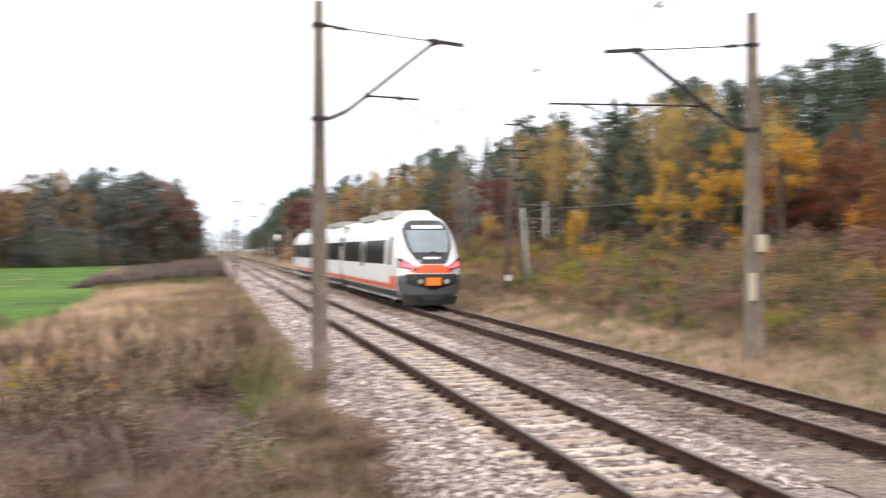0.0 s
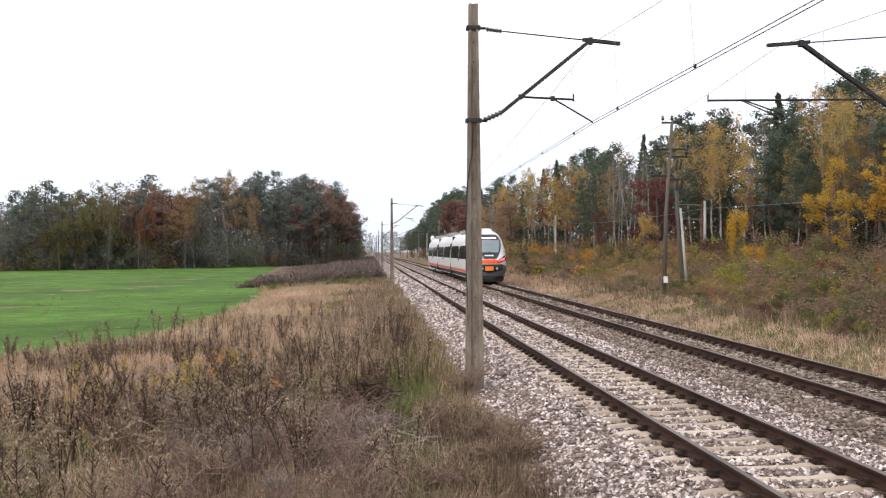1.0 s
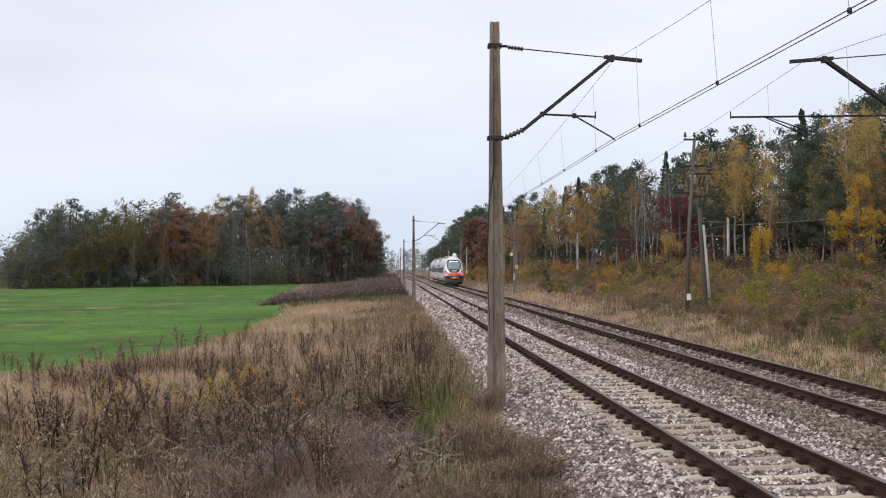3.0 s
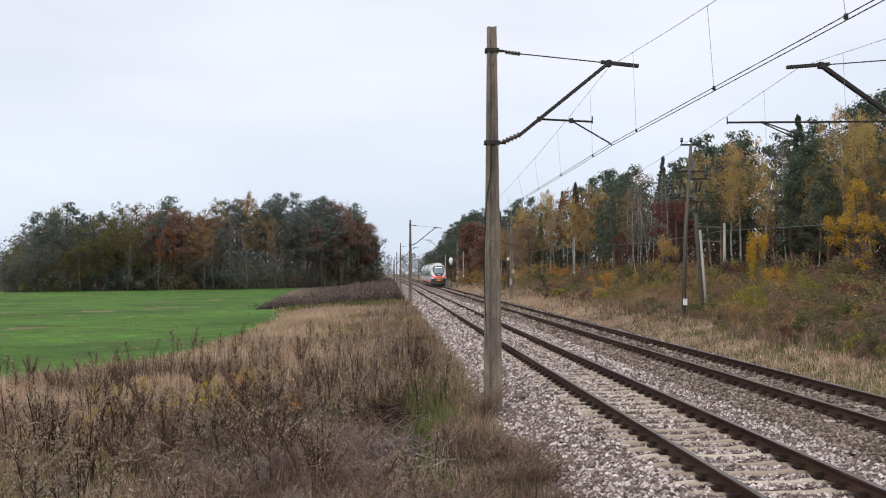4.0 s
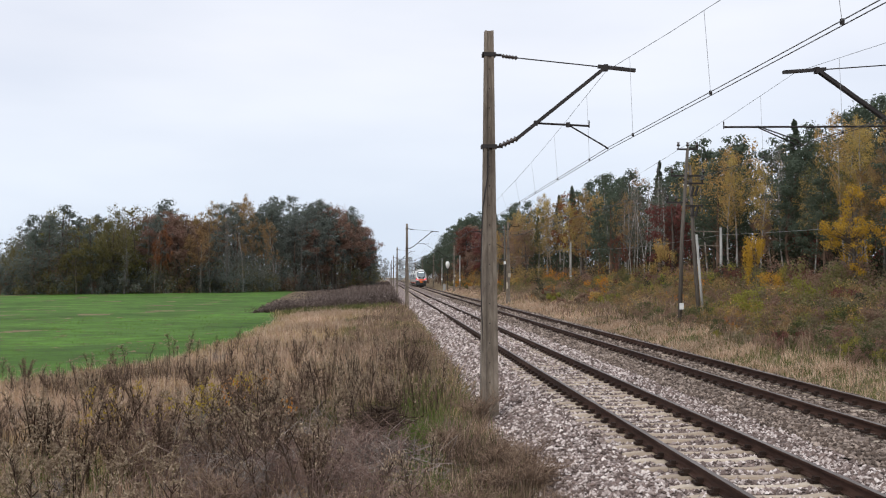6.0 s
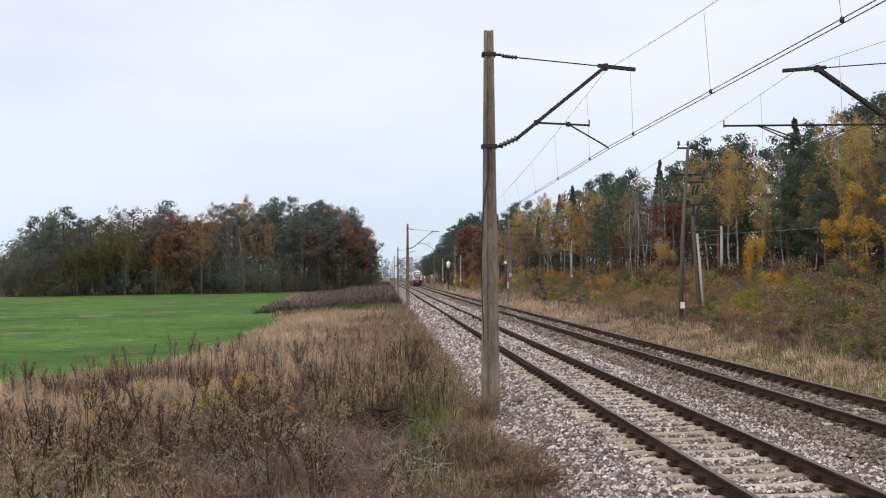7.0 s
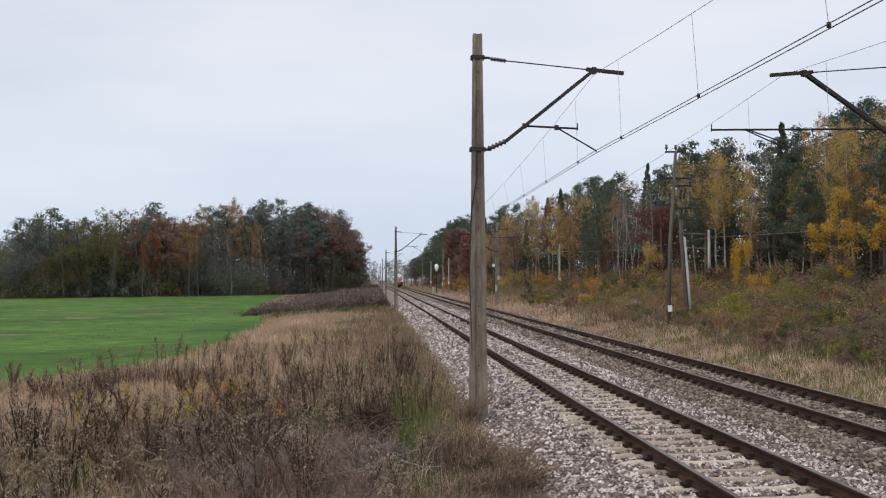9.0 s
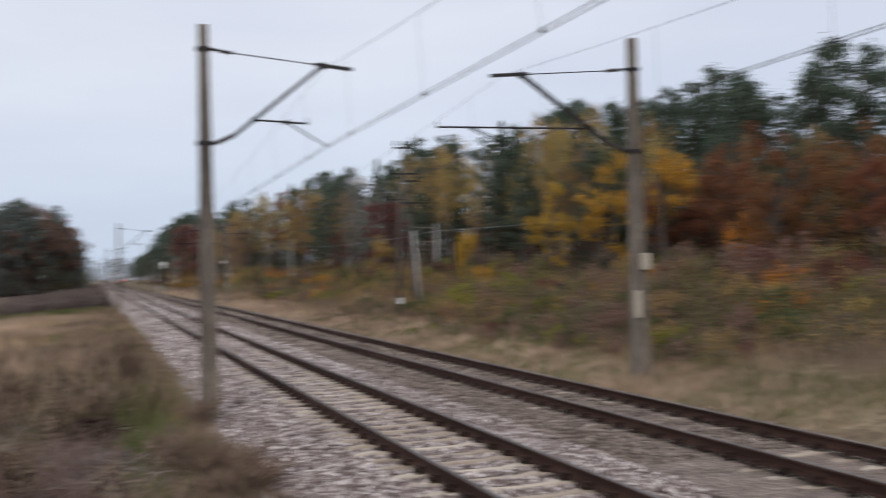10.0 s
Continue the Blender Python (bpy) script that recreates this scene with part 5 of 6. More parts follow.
# yellowing and reddened leaves among the weeds
for mat, cx, n, tag in ((M_YLEAF, -3.5, 26, "yellowing"), (L_ORANGE, -2.8, 9, "orange"), (M_YLEAF, -5.4, 10, "yellowing")):
    cs = [(float(rng.normal(cx, 0.45)), float(rng.uniform(18, 24))) for _ in range(n)]
    cs = [(a, b, float(ground_z(a, b)) + rng.uniform(0.45, 0.95)) for a, b in cs]
    V, F = leaf_cloud(cs, 0.17, 34, 0.03, rng, 1.5)
    tagged(new("weed_leaves", array_mesh("weed_leaves", V, F, mat)), tag + " leaves of weeds on the bank", "leaves", kind="stuff")

# brushwood hedge at the end of the field
x = rng.uniform(-12.8, 1.2, 300)
y = 103 + (x + 10.6) * 0.7 + rng.normal(0, 2.2, len(x))
h = np.clip((x + 13.3) / 3.0, 0.2, 1) * rng.uniform(0.65, 1.1, len(x)) * (0.75 + 0.5 * smooth_noise(x, y, 2.2, 46))
base = ground_z(x, y)
# the lower mounds are coloured darker for the shade beneath the withered tops
for k, mat, per, tag in ((0.35, M_HEDGE, 70, "dense rounded mounds of dry brushwood, darkened for shade, along the field's end"), (0.85, M_THICKET, 50, "paler withered tops over the brushwood")):
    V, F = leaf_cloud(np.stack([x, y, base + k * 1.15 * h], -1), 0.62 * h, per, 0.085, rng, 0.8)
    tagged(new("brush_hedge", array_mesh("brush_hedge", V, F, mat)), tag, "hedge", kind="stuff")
tufts("brush_hedge", x, y, 16, 1.35 * h, np.full(len(x), 0.035), M_THICKET, "thin twigs standing out of the brushwood", 0.5, 0.5, "hedge", 0.3)
x = rng.uniform(-9.0, 1.0, 90)
y = 92 + (x + 9) * 0.4 + rng.normal(0, 2.0, len(x))
tufts("dull_bushes", x, y, 40, 0.8, np.full(len(x), 0.05), M_GREEN, "olive grass mounds before the brushwood", 0.4, 0.5)
x, y = scatter(34000, -34, 2.0, 108, 420, lambda x, y: (x > field_edge(y)).astype(float))
blades("far_dry_grass", x, y, rng.uniform(0.3, 0.8, len(x)) * np.clip((x - field_edge(y)) / 9, 0.03, 1) * (0.6 + 0.6 * smooth_noise(x, y, 1.6, 42)), 0.06 * y / 110, M_THICKET, "far strip of greyish brown withered thicket beside the line", 0.5, "weeds", 0.1)
x, y = scatter(5000, -9, 1.6, 120, 420, lambda x, y: (x > field_edge(y) * 0.7) * 1.0)
blades("far_dry_grass", x, y, rng.uniform(0.6, 1.6, len(x)), 0.08 * y / 110, M_THICKET, "far strip of dark dry weeds beside the line")
# crop blades
x, y = scatter(36000, -45, -8, 29, 90, lambda x, y: (x < field_edge(y)) * np.clip(0.3 + smooth_noise(x, y * 2.5, 3.0, 21), 0, 1))
blades("crop_blades", x, y, rng.uniform(0.06, 0.16, len(x)), 0.02 * y / 30, M_SPROUT, "short green blades of the sown crop", 0.4, "crop")


# verge beyond the tracks
def verge(x, y):
    return (x > 11.0 + 0.35 * smooth_noise(y, y, 1.7, 31)).astype(float)


x, y = scatter(6500, 11, 22, 42, 200, lambda x, y: verge(x, y) * np.clip(1.2 - (x - 11) / 4.5 + (smooth_noise(x, y, 3.5, 32) - 0.5), 0, 1))
tufts("verge_straw", x, y, 11, 0.36 * np.clip(0.4 + (x - 11) * 0.4, 0.4, 1), blade_width(y, 0.011), M_STRAW, "pale straw grass along the far side of the line", 0.2, 0.6)
x, y = scatter(1500, 11, 13.4, 15, 42, lambda x, y: verge(x, y) * patch(x, y, 1.7, 36, 0.45, 3))
tufts("verge_straw", x, y, 10, 0.34, blade_width(y, 0.010), M_STRAW, "pale straw grass tufts by the ballast", 0.15, 0.7)
x, y = scatter(11000, 11.1, 30, 15, 190, lambda x, y: verge(x, y) * np.clip(0.05 + patch(x, y, 2.5, 33, 0.45, 2), 0, 1) * np.where(y < 70, 0.6, 0.4))
tufts("verge_grass", x, y, 11, 0.38 * np.clip(0.45 + (x - 11) * 0.3, 0.4, 1.2), blade_width(y, 0.010), M_GREEN, "dull green verge grass", 0.15, 0.6)
x, y = scatter(16000, 12, 34, 15, 200, lambda x, y: (0.15 + 0.85 * patch(x, y, 3.2, 34, 0.35, 2.5)) * np.clip((x - 12) / 4, 0, 1))
tufts("verge_weeds", x, y, 9, 0.75, blade_width(y, 0.010), M_BROWN, "brown withered weeds before the woods", 0.2, 0.5, "weeds", 0.2)
x, y = scatter(5500, 12.5, 34, 15, 200, lambda x, y: patch(x, y, 3.0, 35, 0.35, 2.5) * np.clip((x - 12.5) / 4, 0, 1))
tufts("verge_dry_grass", x, y, 10, 0.65, blade_width(y, 0.011), M_DRY, "tan dry grass before the woods", 0.2, 0.5)
x, y = rng.uniform(10.85, 14.2, 1700), 14 * (52 / 14) ** rng.random(1700)
tufts("verge_grass", x, y, 10, 0.24, blade_width(y, 0.009), M_GREEN, "low dull grass at the ballast's edge", 0.14, 0.7)
x, y = rng.uniform(10.95, 13.6, 800), 14 * (60 / 14) ** rng.random(800)
tufts("verge_straw", x, y, 10, 0.30, blade_width(y, 0.009), M_STRAW, "low pale dry grass at the ballast's edge", 0.14, 0.7)
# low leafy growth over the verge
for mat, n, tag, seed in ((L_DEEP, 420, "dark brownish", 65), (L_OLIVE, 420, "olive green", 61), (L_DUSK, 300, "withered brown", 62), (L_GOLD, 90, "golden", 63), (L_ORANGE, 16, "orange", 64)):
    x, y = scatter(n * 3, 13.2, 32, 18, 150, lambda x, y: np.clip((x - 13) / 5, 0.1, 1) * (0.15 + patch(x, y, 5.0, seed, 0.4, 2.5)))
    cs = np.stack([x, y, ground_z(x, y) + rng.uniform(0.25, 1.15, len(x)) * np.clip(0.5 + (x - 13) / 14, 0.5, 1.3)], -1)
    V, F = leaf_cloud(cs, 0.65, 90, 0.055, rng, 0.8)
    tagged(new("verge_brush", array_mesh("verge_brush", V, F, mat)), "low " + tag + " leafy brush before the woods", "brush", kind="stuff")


# ---------------------------------------------------------------- trees
def make_tree(kind, seed, leaf, bark, label, category="tree", fine=2):
    """A tree 10 m high; copies are scaled. The far ones have fewer, larger sprays."""
    r = np.random.default_rng(seed)
    H = 10.0
    tree = tagged(new(kind), label, category, group="woods beside the line")
    wood = Geo()
    bend = r.normal(0, 0.18, 2)

    def at(z):
        return (bend[0] * math.sin(z * 0.45) + 0.02 * z, bend[1] * math.sin(z * 0.37), z)
    top = H * (0.97 if kind in ("birch_tree", "tall_birch", "spruce_tree", "bare_birch") else 0.85)
    r0 = {"birch_tree": 0.075, "tall_birch": 0.068, "bare_birch": 0.075, "pine_tree": 0.13, "spruce_tree": 0.14}.get(kind, 0.19)
    if kind == "bush":
        r0 = 0.05
    zs = np.linspace(-0.3, top, 9)
    wood.tube([at(float(z)) for z in zs], [r0 * (1.15 - 1.05 * max(0, z) / H) for z in zs], 7, False)
    centres, radii = [], []

    def lobes(n, rx, z0, hz, lobe, k, small):
        """Clumps gathered into n rounded lobes about the crown's shell."""
        for i in range(n):
            d = r.normal(0, 1, 3)
            d /= np.linalg.norm(d)
            f = r.uniform(0.55, 0.78)
            m = (d[0] * rx * f, d[1] * rx * f, z0 + d[2] * hz * f)
            w = lobe * r.uniform(0.75, 1.2)
            for j in range(k):
                e = r.normal(0, 1, 3)
                e *= r.uniform(0.45, 0.9) / np.linalg.norm(e)
                centres.append((m[0] + e[0] * w, m[1] + e[1] * w, m[2] + e[2] * w * 0.75))
                radii.append(small * r.uniform(0.7, 1.25))

    def boughs(n, z0, z1, reach, rise, k, small):
        """Clumps strung along n boughs that leave the trunk between z0 and z1."""
        for i in range(n):
            t = (i + r.random()) / n
            z, a = z0 + (z1 - z0) * t, i * 2.4 + r.normal(0, 0.4)
            w = reach(t) * r.uniform(0.7, 1.15)
            for j in range(k):
                f = (j + 0.8) / k
                centres.append((math.cos(a) * w * f + r.normal(0, 0.12), math.sin(a) * w * f + r.normal(0, 0.12), z + rise * w * f + r.normal(0, 0.12)))
                radii.append(small * r.uniform(0.7, 1.25) * (1.1 - 0.25 * f))
    if kind in ("oak_tree", "maple_tree"):
        lobes(13, 3.0, 5.7, 4.3, 1.25, 5, 0.62)
        per, size, flat, droop = (80, 0.105, 0.75, 0.2) if kind == "oak_tree" else (54, 0.105, 0.6, 0.2)
    elif kind in ("birch_tree", "bare_birch"):
        boughs(20, 3.7, 9.0, lambda t: 1.75 * math.sin(math.pi * (0.25 + 0.7 * t)) ** 0.8 + 0.12, 0.55, 3, 0.42)
        centres.append((0, 0, 9.6))
        radii.append(0.3)
        per, size, flat, droop = (66, 0.068, 1.15, 0.6) if kind == "birch_tree" else (12, 0.05, 1.2, 0.2)
    elif kind == "tall_birch":
        boughs(17, 5.0, 9.1, lambda t: 1.7 * math.sin(math.pi * (0.22 + 0.72 * t)) ** 0.8 + 0.12, 0.6, 3, 0.40)
        centres.append((0, 0, 9.6))
        radii.append(0.3)
        per, size, flat, droop = 40, 0.068, 1.15, 0.6
    elif kind == "pine_tree":
        boughs(18, 3.2, 9.3, lambda t: 2.25 * math.sin(math.pi * (0.28 + 0.66 * t)) ** 0.7, 0.22, 3, 0.66)
        centres.append((0, 0, 9.6))
        radii.append(0.5)
        per, size, flat, droop = 84, 0.10, 0.62, 0.0
    elif kind == "spruce_tree":
        for z in np.arange(1.0, 9.9, 0.26):
            w = 1.9 * (10.2 - z) / 9 * r.uniform(0.75, 1.15)
            for a in r.uniform(0, 6.283, 5):
                for f in (0.3, 0.65, 0.95):
                    centres.append((math.cos(a) * w * f, math.sin(a) * w * f, z - 0.3 * f * w + r.normal(0, 0.1)))
                    radii.append(0.07 + 0.16 * w)
        per, size, flat, droop = 15, 0.11, 0.7, 0.3
    else:
        lobes(12, 4.8, 4.4, 5.4, 1.9, 4, 1.15)
        per, size, flat, droop = 80, 0.17, 0.85, 0.2
    if fine == 2:
        per, size = int(per * 1.5), size * 0.82
    else:
        per, size = (max(4, int(per * 0.62)), size * 1.15) if fine else (max(4, int(per * 0.34)), size * 1.35)
    for i, (c, rad) in enumerate(zip(centres, radii)):
        if i % (3 if kind == "spruce_tree" else 2) and not (fine == 2 and kind != "spruce_tree"):
            continue
        zb = max(0.2, min(c[2] - 0.35 * math.hypot(c[0], c[1]) - 0.3, top - 0.2)) if kind != "bush" else 0.1
        p = Vector(at(zb)) if kind != "bush" else Vector((c[0] * 0.15, c[1] * 0.15, 0))
        q = Vector(c)
        mid = p.lerp(q, 0.5) + Vector((0, 0, 0.12))
        k = r0 * (0.28 if kind != "spruce_tree" else 0.12) * (1.2 - zb / H)
        if fine == 2:
            wood.tube([p, mid, q], [k, k * 0.7, k * 0.25], 4, False)
        else:
            wood.tube([p, q], [k, k * 0.3], 3, False)
        if fine == 2 and kind in ("bare_birch", "birch_tree", "oak_tree"):
            for j in range(4 if kind == "bare_birch" else 2):
                e = q + Vector(r.normal(0, 0.35, 3)) + Vector((0, 0, 0.15))
                wood.tube([mid.lerp(q, r.random()), e], [k * 0.35, 0.008], 3, False)
    part("trunk", wood, bark, tree, smooth=True)
    V, F = leaf_cloud(centres, radii, per, size, r, flat, droop, 0.38 if fine == 2 else 0.22)
    part("crown", array_mesh("crown", V, F, leaf), None, tree)
    return tree


SPECS = {
    "pine": ("pine_tree", (1, 2, 3), L_PINE, M_PINEBARK, "dark green pine with a bare reddish trunk", "tree"),
    "hazepine": ("pine_tree", (51, 52, 53), L_HAZEPINE, M_PINEBARK, "pine in the wood beyond the field, greyed for distance haze", "tree"),
    "spruce": ("spruce_tree", (4, 5), L_SPRUCE, M_BARK, "dark green pointed spruce in the woods", "tree"),
    "gold": ("birch_tree", (6, 7, 8), L_GOLD, M_BIRCHBARK, "slender birch with thin golden autumn leaves", "tree"),
    "ochre": ("birch_tree", (9, 10, 11), L_OCHRE, M_GREYBARK, "slender grey-stemmed tree with brownish ochre leaves", "tree"),
    "olive": ("birch_tree", (12, 13), L_OLIVE, M_GREYBARK, "slender grey-stemmed tree still olive green", "tree"),
    "oak": ("oak_tree", (14, 15), L_RUST, M_BARK, "broad oak with rust-brown leaves", "tree"),
    "duskoak": ("oak_tree", (34, 35), L_DUSK, M_BARK, "broad oak with dull russet leaves", "tree"),
    "oliveoak": ("oak_tree", (16, 17), L_OLIVE, M_BARK, "broad tree with dull olive leaves", "tree"),
    "red": ("oak_tree", (18,), L_RED, M_BARK, "broad tree with dark red leaves", "tree"),
    "yellow": ("maple_tree", (19, 20), L_YELLOW, M_BARK, "broad maple with bright yellow leaves", "tree"),
    "tallgold": ("tall_birch", (61, 62, 63), L_GOLD, M_BIRCHBARK, "tall leaning birch, pale bare stem under a golden crown", "tree"),
    "bare": ("bare_birch", (21, 22), L_GREY, M_BIRCHBARK, "almost leafless birch with fine grey twigs", "tree"),
    "greybare": ("bare_birch", (32, 33), L_GREY, M_GREYBARK, "almost leafless grey tree with fine brownish twigs", "tree"),
    "b_green": ("bush", (23, 24), L_OLIVE, M_BARK, "dense olive-green bush before the woods", "bush"),
    "b_orange": ("bush", (25,), L_ORANGE, M_BARK, "bush with orange autumn leaves", "bush"),
    "b_gold": ("bush", (26,), L_GOLD, M_BARK, "bush with golden autumn leaves", "bush"),
    "b_red": ("bush", (27,), L_RED, M_BARK, "bush with dark red autumn leaves", "bush"),
    "b_yellow": ("bush", (38,), L_YELLOW, M_BARK, "young tree with bright yellow leaves", "bush"),
    "b_lime": ("bush", (39,), L_LIME, M_BARK, "bush with yellow-green leaves", "bush"),
    "b_dusk": ("bush", (36, 37), L_DUSK, M_BARK, "bush with dull russet leaves", "bush"),
    "b_dark": ("bush", (43, 44), L_MOSS, M_BARK, "dense dark green bush before the woods", "bush"),
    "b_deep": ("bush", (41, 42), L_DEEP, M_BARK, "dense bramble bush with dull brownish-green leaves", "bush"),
    "b_brown": ("bush", (28, 29), L_OCHRE, M_BARK, "bush with withered brownish leaves", "bush"),
}
KINDS = {}


def variants(kind, fine):
    if (kind, fine) not in KINDS:
        form, seeds, leaf, bark, label, category = SPECS[kind]
        KINDS[kind, fine] = [make_tree(form, s, leaf, bark, label, category, fine) for s in seeds]
    return KINDS[kind, fine]


used = set()
tree_dice = random.Random(11)


def wood_edge(y):
    return float(np.interp(y, [20, 40, 80, 130, 180, 230, 300, 420], [34, 33, 32, 28, 23, 18.5, 16, 14.5]))


def plant(kind, x, y, height, width=1.0):
    near = x > 0 and y < 95 and x < wood_edge(y) + 15 and height > 3.2
    src = tree_dice.choice(variants(kind, 2 if near else 1 if height > 3.5 and y < 530 and (height > 5 or y > 300) else 0))
    s = height / (10.1 if kind in ("oak", "duskoak", "oliveoak", "red", "yellow") else 10.7 if kind in ("bare", "greybare") else 9.9)
    lean = 6 if kind in ("tallgold", "bare") else 2
    m = pose(x, y, float(ground_z(x, y)) - 0.1, tree_dice.uniform(-1, 1) * lean, tree_dice.uniform(-1, 1) * lean, tree_dice.uniform(0, 360)) @ Matrix.Diagonal((s * width, s * width, s, 1))
    if src.name in used:
        repeat(src, m)
    else:
        used.add(src.name)
        src.matrix_basis = m


def skyline_right(s):
    """Height of the tree tops over the eye, per metre ahead, at the slope s = x / y."""
    return float(np.interp(s, [0.036, 0.056, 0.075, 0.092, 0.112, 0.145, 0.18, 0.2, 0.225, 0.24, 0.265, 0.29, 0.325, 0.35, 0.375, 0.405, 0.43, 0.46, 0.5, 0.558, 0.70, 0.87, 1.1],
                           [0.018, 0.035, 0.057, 0.066, 0.060, 0.080, 0.088, 0.095, 0.10, 0.108, 0.111, 0.111, 0.139, 0.145, 0.147, 0.145, 0.153, 0.162, 0.177, 0.193, 0.228, 0.272, 0.33]))


def skyline_left(s):
    return float(np.interp(s, [-0.42, -0.37, -0.35, -0.327, -0.27, -0.24, -0.214, -0.197, -0.158, -0.13, -0.1, -0.073, -0.045, -0.034, -0.023, -0.014],
                           [0.02, 0.024, 0.057, 0.064, 0.063, 0.070, 0.071, 0.065, 0.073, 0.074, 0.073, 0.074, 0.078, 0.071, 0.052, 0.032]))


def right_kind(s, row):
    d = tree_dice.random()
    if s < 0.078:
        return "pine"
    if s < 0.108:
        return "duskoak" if row < 2 and d < 0.7 else "red" if row < 2 else "pine"
    if row > 1 and s > 0.6:
        return "pine"
    if row and s > 0.225 and d < 0.8:
        return "spruce" if d < 0.16 else "pine"
    if row > 1 and d < 0.5:
        return "pine"
    d = tree_dice.random()
    for limit, kinds in ((0.16, ("ochre", "olive", "spruce", "ochre", "gold", "duskoak", "bare")), (0.20, ("ochre", "gold", "ochre", "spruce", "ochre", "olive", "bare", "oak")),
                         (0.225, ("gold", "ochre", "gold", "pine")), (0.265, ("pine", "pine", "spruce", "bare", "pine", "ochre")),
                         (0.30, ("bare", "pine", "bare", "red", "bare", "tallgold")), (0.34, ("pine", "bare", "tallgold", "pine")), (0.41, ("tallgold", "bare", "tallgold", "gold", "tallgold", "pine")),
                         (0.45, ("pine", "tallgold", "pine", "gold")), (0.62, ("ochre", "tallgold", "ochre", "pine", "olive", "gold"))):
        if s < limit:
            return kinds[int(d * len(kinds))]
    return ("oak", "ochre", "pine", "pine", "oak")[int(d * 5)]


for row in range(4):
    y = 28.0
    while y < 430:
        x = wood_edge(y) + row * 3.6 + tree_dice.uniform(-1.2, 1.6)
        s = x / y
        top = EYE_Z + skyline_right(s) * y
        kind = right_kind(s, row)
        h = top - float(ground_z(x, y))
        h *= tree_dice.uniform(0.72, 1.0) if row < 2 else tree_dice.uniform(0.92, 1.05)
        if s > 0.62 and row < 2:
            h *= 0.72
        plant(kind, x, y, max(5.0, h), tree_dice.uniform(0.8, 1.1))
        y += (2.7 + 0.9 * row) * (0.6 + y / 130) * tree_dice.uniform(0.7, 1.3)

# named trees at the wood's edge: kind, x, y, height, width
for kind, x, y, h, w in (
        ("yellow", 25.8, 54.0, 7.2, 0.75), ("yellow", 27.8, 51.0, 8.6, 0.85), ("yellow", 29.6, 48.0, 9.0, 0.85),
        ("oak", 30.0, 42.0, 9.3, 0.8), ("oak", 28.5, 36.5, 7.8, 0.9), ("oak", 29.0, 32.0, 8.0, 0.9), ("b_orange", 27.5, 38.0, 5.0, 0.5),
        ("b_yellow", 25.0, 66.0, 6.0, 0.36), ("b_red", 25.2, 71.0, 3.2, 0.6), ("b_red", 24.2, 68.0, 2.4, 0.7), ("b_gold", 27.5, 98.0, 5.6, 0.55), ("b_lime", 15.9, 42.0, 2.4, 0.9), ("b_gold", 15.4, 39.8, 1.2, 1.0), ("b_yellow", 16.4, 44.5, 1.7, 0.8), ("b_orange", 15.2, 43.2, 1.0, 1.0),
        ("b_green", 17.6, 42.5, 2.3, 0.9), ("b_deep", 18.6, 40.0, 2.4, 0.9), ("b_dusk", 16.6, 32.5, 1.9, 1.0), ("b_green", 17.8, 35.0, 2.2, 0.9), ("b_deep", 15.6, 30.0, 1.4, 1.1),
        ("b_dusk", 19.5, 37.5, 2.4, 0.9), ("b_lime", 19.8, 46.5, 2.6, 0.7), ("b_red", 20.5, 44.0, 2.2, 0.8), ("b_orange", 21.5, 41.0, 1.8, 0.8), ("b_brown", 17.0, 27.5, 1.9, 1.0), ("b_deep", 18.5, 30.5, 2.3, 1.0),
        ("b_dusk", 20.0, 33.0, 2.6, 0.9), ("b_green", 19.0, 26.0, 2.0, 1.0), ("b_red", 22.5, 36.0, 2.8, 0.8), ("b_red", 25.0, 33.5, 3.4, 0.8), ("b_dusk", 24.0, 30.0, 3.2, 0.8), ("b_red", 23.5, 27.0, 3.0, 0.8), ("oak", 26.5, 34.5, 5.6, 0.8), ("b_dusk", 24.5, 38.5, 3.1, 0.8), ("oak", 27.0, 29.5, 6.0, 0.8), ("red", 28.0, 118.0, 7.5, 0.6), ("red", 30.0, 103.0, 9.0, 0.6), ("red", 31.0, 108.0, 10.5, 0.5), ("duskoak", 33.5, 88.0, 8.0, 0.6),
        ("duskoak", 34.0, 74.0, 7.5, 0.6), ("red", 34.5, 80.0, 6.5, 0.7), ("b_gold", 27.0, 96.0, 6.2, 0.42), ("b_orange", 27.5, 92.0, 3.0, 0.7), ("b_lime", 24.5, 60.0, 3.0, 0.6), ("b_yellow", 22.5, 58.0, 3.0, 0.7),
        ("b_red", 26.0, 76.0, 3.4, 0.6), ("b_red", 27.5, 78.0, 2.6, 0.7), ("duskoak", 19.5, 232.0, 16.5, 0.75), ("red", 18.5, 226.0, 15.0, 0.8)):
    plant(kind, x, y, h, w)

for i in range(26):
    y = tree_dice.uniform(58, 125)
    x = wood_edge(y) - tree_dice.uniform(-1.5, 1.2)
    slope = x / y
    plant("bare" if slope < 0.31 or i % 3 == 0 else "tallgold", x, y, (EYE_Z + skyline_right(slope) * y) * tree_dice.uniform(0.8, 0.98), tree_dice.uniform(0.6, 0.85))

# bushes between the verge and the woods: the nearer ones singly, the rest joined by colour
FAR_BUSHES = {}


def shrub(kind, x, y, h, w):
    if y < 72:
        plant(kind, x, y, h, w)
    else:
        FAR_BUSHES.setdefault(kind, []).append((x, y, h))


